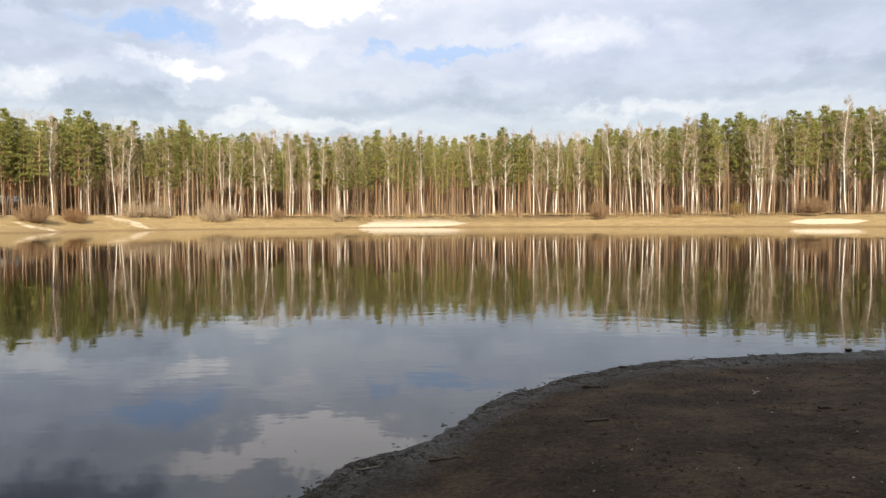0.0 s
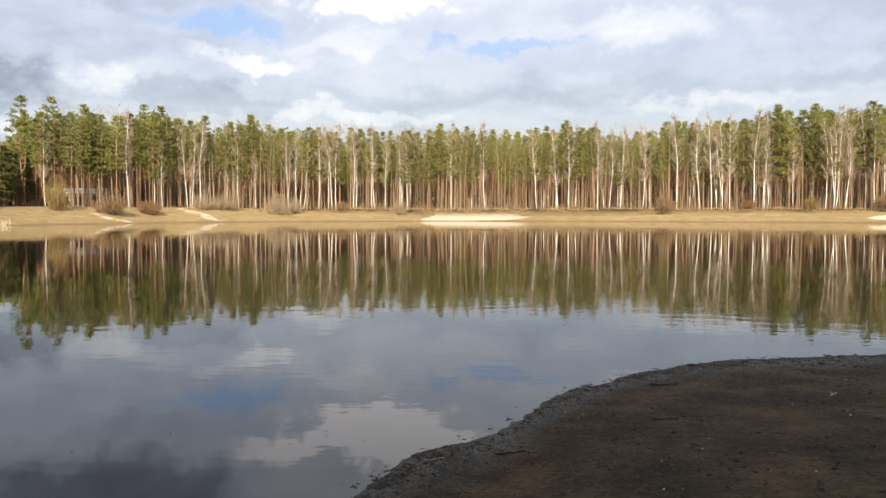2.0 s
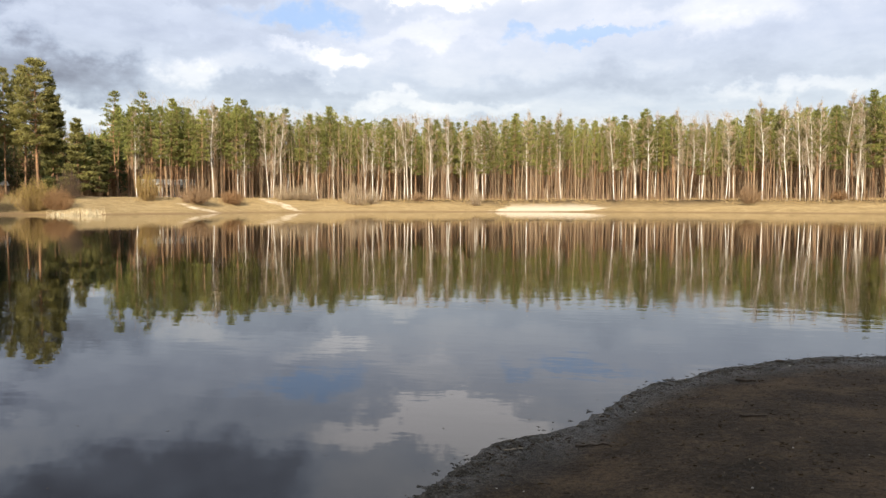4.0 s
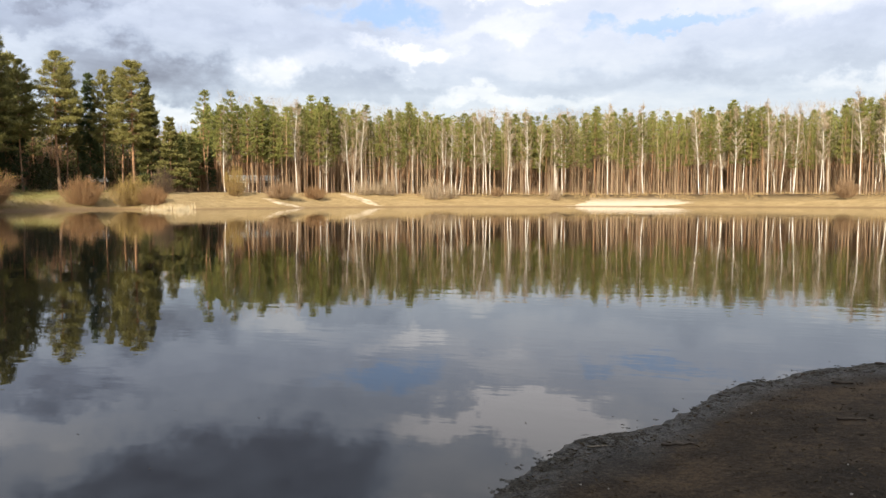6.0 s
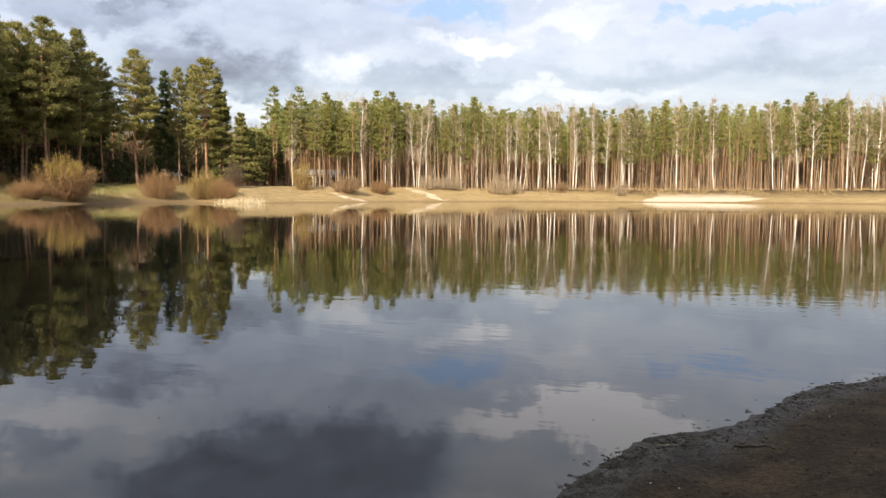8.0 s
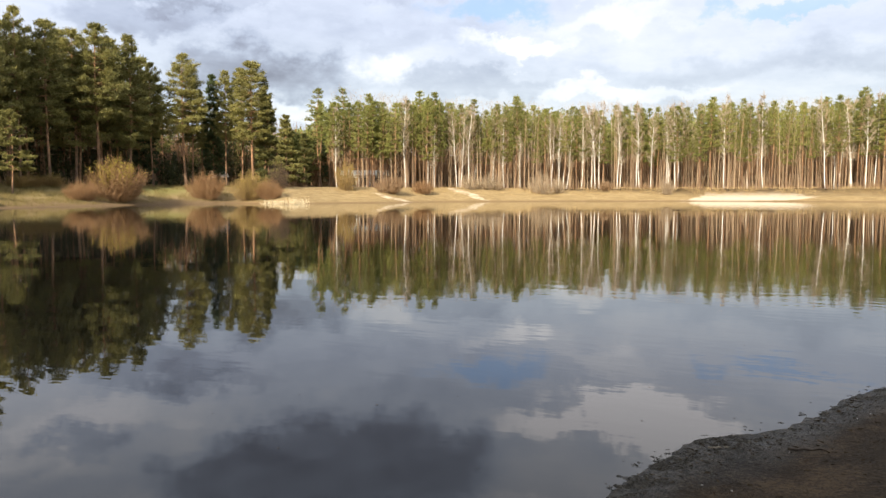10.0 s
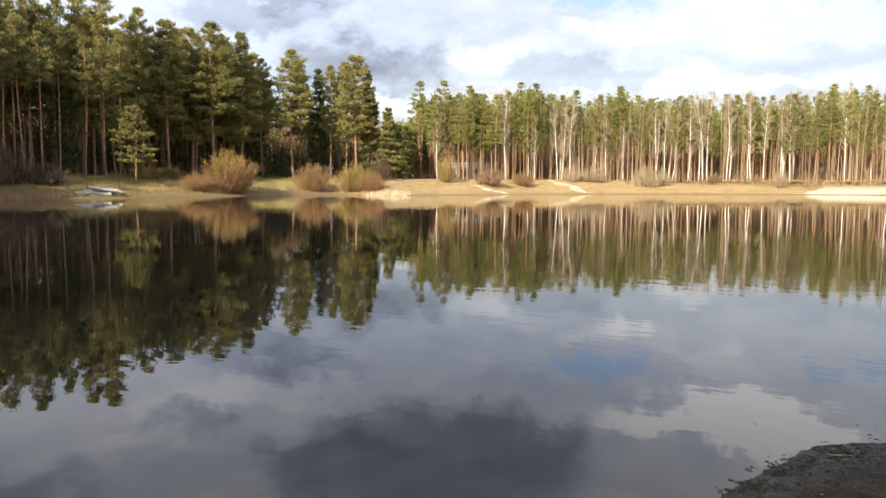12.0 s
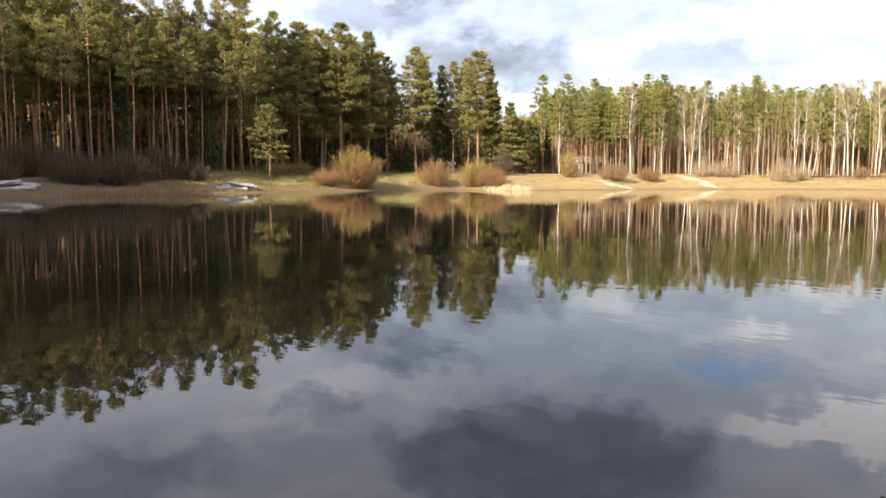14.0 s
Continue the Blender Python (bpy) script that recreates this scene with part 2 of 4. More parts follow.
def stone_material(name, dark, light, scale):
    mat, n, shader = material(name)
    place = object_place(n)
    spots = n.noise(place, scale, 7.0, 0.65)
    stain = n.noise(place, scale * 0.2, 3.0)
    tone = n.math("ADD", n.math("MULTIPLY", spots, 0.6), n.math("MULTIPLY", stain, 0.4))
    finish(n, shader, n.ramp(tone, (0.3, dark), (0.6, light)), 0.9, n.bump(spots, 0.6, 0.02))
    return mat


PINE_FAR = needles_material("pine_needles", (0.08, 0.091, 0.027), (0.225, 0.234, 0.064), (0.39, 0.378, 0.112))
PINE_NEAR = needles_material("old_pine_needles", (0.060, 0.065, 0.025), (0.195, 0.187, 0.063), (0.40, 0.355, 0.115))
SPRUCE = needles_material("spruce_needles", (0.03, 0.045, 0.022), (0.075, 0.10, 0.042), (0.13, 0.155, 0.065))
# Darker copy of the pine needles, with the side wood's shade painted in.
SIDE_NEEDLES = needles_material("shaded_needles", (0.03, 0.034, 0.015), (0.08, 0.084, 0.031), (0.15, 0.145, 0.052))
PINE_BARK, BIRCH_BARK = pine_bark_material(), birch_bark_material()
BIRCH_TWIG = twig_material("birch_twigs", (0.25, 0.19, 0.125), (0.52, 0.425, 0.295))
BROWN_TWIG = twig_material("brown_twigs", (0.18, 0.115, 0.07), (0.38, 0.255, 0.14))
# Brown twigs darkened for the shaded side shore; the shade is in the colour.
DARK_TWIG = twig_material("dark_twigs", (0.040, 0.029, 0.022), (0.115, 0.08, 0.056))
RED_TWIG = twig_material("reddish_twigs", (0.15, 0.088, 0.042), (0.34, 0.20, 0.095))
GOLD_TWIG = twig_material("golden_willow_twigs", (0.18, 0.12, 0.045), (0.38, 0.27, 0.10))
BUD = twig_material("yellow_green_buds", (0.22, 0.17, 0.03), (0.42, 0.34, 0.06))
REED = twig_material("pale_dry_reed", (0.42, 0.33, 0.19), (0.78, 0.68, 0.47))
GRASS = twig_material("dry_grass_blades", (0.28, 0.19, 0.085), (0.55, 0.42, 0.21))
# Darkened copy of the dry grass, carrying shade on the side bank.
SIDE_GRASS = twig_material("shaded_grass_blades", (0.12, 0.095, 0.035), (0.32, 0.26, 0.10))
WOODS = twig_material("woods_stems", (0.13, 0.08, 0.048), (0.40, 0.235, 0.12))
# Woods stems again, darkened because the side wood lies in shade.
SIDE_STEM = twig_material("shaded_stems", (0.06, 0.042, 0.03), (0.24, 0.15, 0.085))
# Paler than the deep stems: sunlight at the wood's edge put into the colour.
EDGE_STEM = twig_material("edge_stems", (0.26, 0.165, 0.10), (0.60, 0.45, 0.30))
WATER, GROUND = water_material(), ground_material()
CONCRETE = stone_material("weathered_concrete", (0.12, 0.113, 0.10), (0.36, 0.342, 0.31), 5.0)
PEBBLE = stone_material("pale_pebble", (0.26, 0.24, 0.21), (0.58, 0.54, 0.48), 40.0)
STICK = stone_material("weathered_wood", (0.030, 0.023, 0.018), (0.10, 0.078, 0.058), 30.0)
PALE_STICK = stone_material("bleached_wood", (0.16, 0.13, 0.10), (0.33, 0.28, 0.21), 30.0)
WHITEWASH = stone_material("whitewashed_wall", (0.34, 0.32, 0.29), (0.62, 0.60, 0.55), 1.0)
ROOFING = stone_material("pale_roof_sheet", (0.46, 0.42, 0.36), (0.70, 0.65, 0.56), 2.0)


# ---- mesh tools ----
RNG = np.random.default_rng(7)
LATTICE = np.random.default_rng(3).random((256, 256))


def rough(x, y, scale, octaves=4, gain=0.5):
    """Smooth random relief from -1 to 1 over the plan."""
    total, weight, size = np.zeros(np.shape(x)), 0.0, 1.0
    for k in range(octaves):
        u, v = x / scale * 2 ** k + 37.3 * k, y / scale * 2 ** k + 11.7 * k
        i, j = np.floor(u).astype(int), np.floor(v).astype(int)
        a, b = u - i, v - j
        a, b = a * a * (3 - 2 * a), b * b * (3 - 2 * b)
        p = LATTICE[i % 256, j % 256] * (1 - a) + LATTICE[(i + 1) % 256, j % 256] * a
        q = LATTICE[i % 256, (j + 1) % 256] * (1 - a) + LATTICE[(i + 1) % 256, (j + 1) % 256] * a
        total, weight, size = total + size * (2 * (p * (1 - b) + q * b) - 1), weight + size, size * gain
    return total / weight


class Soup:
    """Collects triangles."""

    def __init__(self):
        self.points, self.faces, self.count = [], [], 0

    def add(self, points, faces):
        self.points.append(np.asarray(points, float).reshape(-1, 3))
        self.faces.append(np.asarray(faces, int).reshape(-1, 3) + self.count)
        self.count += len(self.points[-1])

    def tube(self, path, radii, sides=6):
        path, radii = np.asarray(path, float), np.asarray(radii, float)
        along = np.gradient(path, axis=0)
        along /= np.linalg.norm(along, axis=1)[:, None] + 1e-9
        side = np.cross(along, np.array([0.31, 0.94, 0.13]) if abs(along[0][2]) > 0.5 else np.array([0.05, 0.1, 1.0]))
        side /= np.linalg.norm(side, axis=1)[:, None] + 1e-9
        other = np.cross(along, side)
        turn = np.arange(sides) * 2 * math.pi / sides
        ring = np.cos(turn)[None, :, None] * side[:, None] + np.sin(turn)[None, :, None] * other[:, None]
        points = path[:, None] + ring * radii[:, None, None]
        faces = []
        for k in range(len(path) - 1):
            for s in range(sides):
                a, b = k * sides + s, k * sides + (s + 1) % sides
                faces += [(a, b, b + sides), (a, b + sides, a + sides)]
        top = (len(path) - 1) * sides
        faces += [(top, top + s, top + s + 1) for s in range(1, sides - 1)]
        self.add(points, faces)

    def blades(self, base, way, length, width, rng):
        """One thin triangle for each base, along its way."""
        way = way / (np.linalg.norm(way, axis=1)[:, None] + 1e-9)
        side = np.cross(way, rng.normal(size=way.shape))
        side /= np.linalg.norm(side, axis=1)[:, None] + 1e-9
        side *= np.broadcast_to(width, len(base))[:, None] / 2
        tip = base + way * np.broadcast_to(length, len(base))[:, None]
        points = np.stack([base - side, base + side, tip], 1).reshape(-1, 3)
        self.add(points, np.arange(len(points)).reshape(-1, 3))

    def mesh(self, name, mat, smooth=False):
        data = bpy.data.meshes.new(name)
        points, faces = np.concatenate(self.points), np.concatenate(self.faces)
        data.vertices.add(len(points))
        data.vertices.foreach_set("co", points.ravel())
        data.loops.add(faces.size)
        data.loops.foreach_set("vertex_index", faces.ravel())
        data.polygons.add(len(faces))
        data.polygons.foreach_set("loop_start", np.arange(0, faces.size, 3))
        data.polygons.foreach_set("use_smooth", np.full(len(faces), smooth))
        data.materials.append(mat)
        data.update(calc_edges=True)
        return data


def thing(name, m, meshes, label, category, group=""):
    """An Empty at the thing's base, with one child for each (part name, mesh, label)."""
    root = new(name)
    root.empty_display_size = 0.3
    root.matrix_basis = m
    tagged(root, label, category, group)
    for part_name, data, part_label in meshes:
        child = new(part_name, data)
        child.parent = root
        tagged(child, part_label)
    return root


def part(name, bm, mat, parent, label=""):
    data = bpy.data.meshes.new(name)
    bm.to_mesh(data)
    bm.free()
    data.materials.append(mat)
    child = new(name, data)
    child.parent = parent
    return tagged(child, label)


# ---- the lie of the land: shorelines by bearing ----
NEAR_AZ = [-180, -100, -85, -75, -60, -45, -36, -31, -29, -24, -18, -10, -6, -2, 0.5, 4, 6.4, 8, 11.3, 14, 20, 40, 60, 80, 95, 105, 120, 180]
NEAR_R = [400, 400, 90, 45, 21, 14, 11.6, 10.5, 10.2, 9.5, 8.75, 7.68, 6.88, 5.82, 5.42, 5.08, 4.78, 4.48, 4.03, 3.5, 2.85, 2.4, 2.3, 2.8, 5, 14, 400, 400]
FAR_AZ = [-180, -100, -80, -60, -40, -28, 0, 13, 20, 25, 29, 32, 36.5, 40, 44.6, 46.7, 49.3, 53.5, 56.7, 60, 64, 68.7, 72, 76, 85, 100, 180]
FAR_R = [60, 75, 105, 130, 139, 141, 147, 142, 136, 131, 119, 117, 107, 116, 111, 106, 99, 92, 85, 83, 79, 73, 73, 66, 50, 34, 30]
BANK_W = [14, 14, 14, 14, 14, 14, 14, 14, 15, 15, 18, 18, 19, 15, 16, 18, 20, 22, 23, 23, 23, 23, 22, 20, 16, 12, 12]
BANK_H = 2.55


def near_shore(az):
    return np.interp(az, NEAR_AZ, NEAR_R)


def far_shore(az):
    return np.interp(az, FAR_AZ, FAR_R)


def bank_width(az):
    return np.interp(az, FAR_AZ, BANK_W)


def soft_step(s):
    s = np.clip(s, 0, 1)
    return s * s * (3 - 2 * s)


def land(az, r):
    """Height of the ground over the water, by bearing and distance."""
    az, r = np.asarray(az, float), np.asarray(r, float)
    x, y = -r * np.sin(np.radians(az)), r * np.cos(np.radians(az))
    rn, rs, w = near_shore(az), far_shore(az), bank_width(az)
    rs = rs + 1.6 * rough(x, y, 14.0, 3)
    open_water = rn < rs - 1
    inland = rn - r
    beach = np.where(inland > 0, 0.046 * inland, 0.075 * inland)
    beach = np.minimum(beach, 0.25 + 0.02 * np.maximum(inland, 0))
    beach = np.clip(np.minimum(beach, 0.2 + 0.018 * r), -1.5, 1.6)
    beach = beach + (0.0045 * rough(x, y, 0.15, 2, 0.7) + 0.007 * rough(x, y, 0.45, 2) + 0.010 * rough(x, y, 1.3, 2)) * np.clip(1.4 - np.abs(inland) / 9, 0.15, 1)
    s = (r - rs) / w
    gentle = soft_step((az - 43) / 5)
    shelf = (0.62 - 0.3 * gentle) * soft_step(s) + (0.38 + 0.3 * gentle) * np.clip(s, 0, 1) ** (0.7 + 0.5 * gentle)
    bank = np.where(s > 0, BANK_H * shelf, 0.09 * (r - rs))
    bank = bank + np.where(s > 0, (0.16 * rough(x, y, 7.0, 4) + 0.07 * rough(x, y, 1.7, 2)) * np.clip(s * 2, 0, 1), 0)
    bank = np.maximum(bank + 0.004 * np.clip(r - rs - w, 0, 250), -1.5)
    lake = np.where(inland > -0.5 * (rs - rn), beach, np.minimum(bank, np.maximum(beach, bank)))
    return np.where(open_water, lake, beach + np.clip(r / 60, 0, 1) * 0.3 * rough(x, y, 9.0))


def ground_at(az, r):
    return float(land(np.array([az]), np.array([r]))[0])


# bare sand on the far bank: bearing at the foot, lean of the bearing up the bank, half width, from and to (share of the bank)
SAND = [(4.0, -6.4, 5.0, 0.02, 0.52), (-26.4, -2.6, 2.5, 0.20, 0.42), (26.8, 5.6, 0.75, 0.04, 0.58), (21.0, 3.6, 0.72, 0.0, 0.95)]


def build_ground():
    az = np.concatenate([np.arange(-180, -46, 4.0), np.arange(-46, 80, 0.5), np.arange(80, 180.1, 4.0)])
    r = np.concatenate([[0.4, 0.8, 1.2, 1.6], np.arange(2.0, 11.5, 0.055), np.arange(11.5, 24, 0.6),
                        np.arange(24, 44, 3), np.arange(44, 150, 0.9), np.geomspace(150, 4000, 26)])
    A, R = np.meshgrid(az, r, indexing="ij")
    Z = land(A, R)
    X, Y = -R * np.sin(np.radians(A)), R * np.cos(np.radians(A))
    na, nr = A.shape
    i, j = np.meshgrid(np.arange(na - 1), np.arange(nr - 1), indexing="ij")
    a = (i * nr + j).ravel()
    quads = np.stack([a, a + 1, a + nr + 1, a + nr], 1)
    faces = np.concatenate([quads[:, [0, 2, 1]], quads[:, [0, 3, 2]]])
    soup = Soup()
    soup.add(np.stack([X, Y, Z], -1), faces)
    # close the small hole under the watcher's feet
    hub = len(soup.points[0])
    soup.points.append(np.array([[0, 0, float(Z[:, 0].mean())]]))
    k = np.arange(na - 1) * nr
    soup.faces.append(np.stack([np.full(na - 1, hub), k + nr, k], 1))
    data = soup.mesh("ground", GROUND, smooth=True)
    rs, w = far_shore(A), bank_width(A)
    s = (R - rs) / w
    near = np.where(near_shore(A) - R > -0.45 * (rs - near_shore(A)), 1.0, 0.0)
    sand = np.zeros(A.shape)
    for foot, lean, half, low, high in SAND:
        across, up = (A - foot - lean * s) / half, (s - (low + high) / 2) / ((high - low) / 2 + 0.1)
        scar = 1 - np.abs(across) ** 1.6 - np.abs(up) ** 2.0 + 0.30 * rough(X, Y, 4.0, 3)
        sand = np.maximum(sand, (0.56 if half < 1 else 1.0) * np.clip(scar * 1.9, 0, 1))
    # Litter colour also darkens the side bank; past 56.5 degrees it stands for shade.
    wood = np.maximum(soft_step((s - 1.05) / 0.25), np.maximum(soft_step((A - 56.5) / 5), (0.62 - 0.42 * soft_step(s / 0.4)) * soft_step((A - 37) / 5)))
    wet = np.clip(1 - (Z - 0.02) / np.where(near > 0.5, 0.030, 0.24 + 0.7 * soft_step((A - 40) / 4)), 0, 1)
    green = np.clip(1 - np.abs(A - 45) / 4, 0, 1) * soft_step((s - 0.3) / 0.4) + 0.30 * soft_step((A - 47) / 3) * soft_step((s - 0.25) / 0.4) + 0.06
    for name, field in (("near", near), ("sand", sand), ("wood", wood), ("wet", wet), ("green", green)):
        layer = data.attributes.new(name, "FLOAT", "POINT")
        layer.data.foreach_set("value", np.append(field.ravel(), 1.0 if name == "near" else 0.0).astype(np.float32))
    tagged(new("ground", data), "dark damp beach soil, tan grassy sand bank and forest floor", "ground", kind="structure")


def build_water():
    soup = Soup()
    soup.add([(-190, -120, 0), (190, -120, 0), (190, 150, 0), (-190, 150, 0)], [(0, 1, 2), (0, 2, 3)])
    tagged(new("water", soup.mesh("water", WATER)), "still dark lake water mirroring trees and clouds", "water", kind="structure")


build_ground()
build_water()


# ---- trees ----
def pine_meshes(seed, crown_from, spread, height=20.0, tufts=15, leaf=0.42, needles=None, whorls=13, per=5, dead=8, old=False, stem_size=0.12, droop=0.0):
    """Scots pine: bare leaning trunk with dead stubs, flat tiers of forking boughs, tufts of needles along the twigs."""
    rng = np.random.default_rng(seed)
    trunk, crown = Soup(), Soup()
    u = np.linspace(0, 1, 9)
    bend = rng.normal(size=2) * 0.25
    path = np.stack([bend[0] * np.sin(u * 3.0) + 0.25 * bend[1] * np.sin(u * 7), bend[1] * np.sin(u * 2.6), u * height], 1)
    path -= path[0]
    trunk.tube(path + np.array([0, 0, -0.3]), 0.02 + stem_size * (1 - u) ** 0.8 + 0.06 * np.exp(-u * 30), 7)

    def stem(z):
        return np.array([np.interp(z, path[:, 2], path[:, k]) for k in range(3)])

    for _ in range(dead):
        z = height * rng.uniform(crown_from * 0.45, crown_from)
        turn, long = rng.uniform(0, 6.28), rng.uniform(0.4, 1.5)
        way = np.array([math.cos(turn), math.sin(turn), rng.uniform(-0.2, 0.3)])
        trunk.tube([stem(z), stem(z) + way * long], [0.035, 0.008], 3)
    lop = rng.uniform(0, 6.28)
    bulge = rng.uniform(0.75, 1.2, 6)
    for k in range(whorls):
        level = (k + rng.uniform(-0.25, 0.25)) / (whorls - 1)
        first = rng.uniform(0, 6.28)
        for b in range(per):
            if rng.random() < 0.10 and level < 0.9:
                continue
            v = min(max(level + rng.normal() * (0.022 if old else 0.012), 0.0), 0.985)
            z = height * (crown_from + (1 - crown_from) * v)
            if old:
                reach = spread * min(1.0, 0.66 + 1.3 * v) * (1 - v ** 1.8) ** 0.75
            else:
                reach = spread * min(1.0, 0.55 + 1.8 * v) * (1 - v) ** 0.62
            reach = reach * np.interp(v * 5, np.arange(6), bulge) + 0.06 + 0.2 * (1 - v)
            turn = first + b * 6.28 / per + rng.normal() * 0.3
            long = reach * rng.uniform(0.6, 1.12) * (1 + 0.18 * math.cos(turn - lop))
            rise = -0.10 - droop * (1 - v) + 0.9 * v ** 2.2 + rng.uniform(-0.08, 0.12)
            start = stem(z)
            flat = np.array([math.cos(turn), math.sin(turn), 0.0])
            across = np.array([-math.sin(turn), math.cos(turn), 0.0])
            up = np.array([0, 0, 1.0])
            mid = start + long * (0.5 * flat + 0.5 * rise * up)
            tip = start + long * (flat + (rise + 0.10) * up)
            tip[2], mid[2] = min(tip[2], height + 0.1), min(mid[2], height)
            trunk.tube([start, mid, tip], [0.05 * (1 - v) + 0.018, 0.03 * (1 - v) + 0.012, 0.006], 3)
            # side twigs fork off left and right in one flat plane
            forks = max(2, int(2.6 * long + 1.2))
            for f in range(forks + 1):
                g = 1.0 if f == forks else rng.uniform(0.32, 0.98)
                base = start + (mid - start) * (g * 2) if g < 0.5 else mid + (tip - mid) * (g * 2 - 1)
                side = 0.0 if f == forks else (1 if f % 2 else -1) * rng.uniform(0.45, 0.95)
                out = flat * math.cos(side) + across * math.sin(side) + up * rng.uniform(-0.04, 0.34)
                reach_twig = (0.28 + 0.36 * long * (1.15 - g)) * rng.uniform(0.7, 1.2)
                count = max(4, int(tufts * rng.uniform(0.7, 1.3)))
                h = rng.uniform(-0.25, 1.0, count)
                spot = base + out * (reach_twig * h)[:, None] + rng.normal(size=(count, 3)) * np.array([0.13, 0.13, 0.15 if old else 0.13])
                way = rng.normal(size=(count, 3)) * np.array([0.55, 0.55, 0.35]) + out * 0.5 + up * 0.45
                crown.blades(spot, way, leaf * rng.uniform(0.6, 1.2, count), leaf * 0.34, rng)
    count = 34
    fall = rng.uniform(0, 1.5, count)
    base = path[-1] + np.stack([rng.normal(size=count) * (0.04 + 0.14 * fall), rng.normal(size=count) * (0.04 + 0.14 * fall), 0.1 - fall], 1)
    crown.blades(base, rng.normal(size=(count, 3)) * 0.5 + np.array([0, 0, 0.9]), leaf * 0.75, leaf * 0.26, rng)
    return trunk.mesh("pine_trunk", PINE_BARK, True), crown.mesh("pine_crown", needles or PINE_FAR)


def birch_meshes(seed, height=20.0, boughs=26, fork=0.0):
    """Leafless birch: white stem, steep white boughs, a haze of fine twigs."""
    rng = np.random.default_rng(seed)
    trunk, crown = Soup(), Soup()
    u = np.linspace(0, 1, 11)
    bend = rng.normal(size=2) * 0.22
    path = np.stack([bend[0] * np.sin(u * 3.4) + 0.08 * np.sin(u * 11 + seed), bend[1] * np.sin(u * 2.9), u * height], 1)
    path -= path[0]
    stems = [(path, 0.082)]
    if fork:
        turn = rng.uniform(0, 6.28)
        side = np.array([math.cos(turn), math.sin(turn), 0])
        w = np.linspace(0, 1, 9)
        base = np.array([np.interp(fork * height, path[:, 2], path[:, k]) for k in range(3)])
        second = base + side * (1.3 * w ** 0.8)[:, None] + np.array([0, 0, 1]) * (w * height * (0.9 - fork))[:, None]
        stems.append((second, 0.06))
    for line, thick in stems:
        w = np.linspace(0, 1, len(line))
        trunk.tube(line + np.array([0, 0, -0.25 if thick > 0.07 else 0]), 0.014 + thick * (1 - w) ** 0.62, 7)
        low, high = line[0][2], line[-1][2]
        for k in range(boughs if thick > 0.07 else boughs // 2):
            v = rng.uniform(0.30, 0.985)
            if thick < 0.07:
                v = rng.uniform(0.15, 0.98)
            z = low + (high - low) * v
            start = np.array([np.interp(z, line[:, 2], line[:, c]) for c in range(3)])
            turn = rng.uniform(0, 6.28)
            long = (0.5 + 3.4 * (1 - v) ** 0.7 * min(1.0, 0.35 + 1.6 * (v - 0.25))) * rng.uniform(0.6, 1.15)
            flat = np.array([math.cos(turn), math.sin(turn), 0])
            g = np.linspace(0, 1, 5)
            line_b = start + flat * (long * 0.72 * g ** 0.85)[:, None] + np.array([0, 0, 1]) * (long * (0.75 * g + 0.25 * g * g))[:, None]
            trunk.tube(line_b, (0.010 + 0.030 * (1 - v)) * (1 - g) + 0.004, 3)
            count = int(38 + 26 * long)
            g = rng.uniform(0.25, 1.0, count)
            base = np.stack([np.interp(g, np.linspace(0, 1, 5), line_b[:, c]) for c in range(3)], 1)
            way = rng.normal(size=(count, 3)) * 0.55 + flat * 0.5 + np.array([0, 0, 0.55])
            crown.blades(base, way, rng.uniform(0.4, 1.15, count), 0.026, rng)
    count = 60
    base = path[-1] + rng.normal(size=(count, 3)) * np.array([0.15, 0.15, 0.5])
    crown.blades(base, rng.normal(size=(count, 3)) * 0.4 + np.array([0, 0, 1.0]), 0.9, 0.028, rng)
    return trunk.mesh("birch_trunk", BIRCH_BARK, True), crown.mesh("birch_twigs", BIRCH_TWIG)


COARSE_PINES = [pine_meshes(40 + k, (0.42, 0.50, 0.46)[k], 2.6, tufts=7, leaf=0.64, needles=PINE_NEAR, whorls=11, dead=2, old=True, stem_size=0.15) for k in range(3)]
FAR_PINES = [pine_meshes(20 + k, (0.44, 0.52, 0.36, 0.56, 0.46, 0.34, 0.50)[k], (2.3, 2.1, 2.5, 2.0, 2.4, 2.5, 2.2)[k], tufts=11, leaf=0.385, stem_size=0.10, whorls=(13, 12, 15, 11, 13, 16, 12)[k]) for k in range(7)]
TALL_PINES = [pine_meshes(50 + k, (0.31, 0.38, 0.28, 0.42, 0.34)[k], (2.8, 2.5, 3.0, 2.5, 2.7)[k], tufts=28, leaf=0.27, needles=PINE_NEAR, whorls=18, per=6, old=True, stem_size=0.17) for k in range(5)]
DENSE_PINES = [pine_meshes(60 + k, (0.40, 0.43, 0.28)[k], (3.2, 2.9, 3.3)[k], tufts=36, leaf=0.27, needles=PINE_NEAR, whorls=(17, 16, 20)[k], per=7, old=True, stem_size=0.17, droop=0.15) for k in range(3)]
SMALL_PINES = [pine_meshes(70 + k, 0.10, 4.4, tufts=24, leaf=0.8, needles=PINE_NEAR, whorls=13, per=6, dead=3, droop=0.1) for k in range(2)]
BARE_PINES = [pine_meshes(110 + k, (0.62, 0.68, 0.58)[k], 2.2, tufts=26, leaf=0.28, needles=PINE_NEAR, whorls=9, old=True, stem_size=0.13) for k in range(3)]
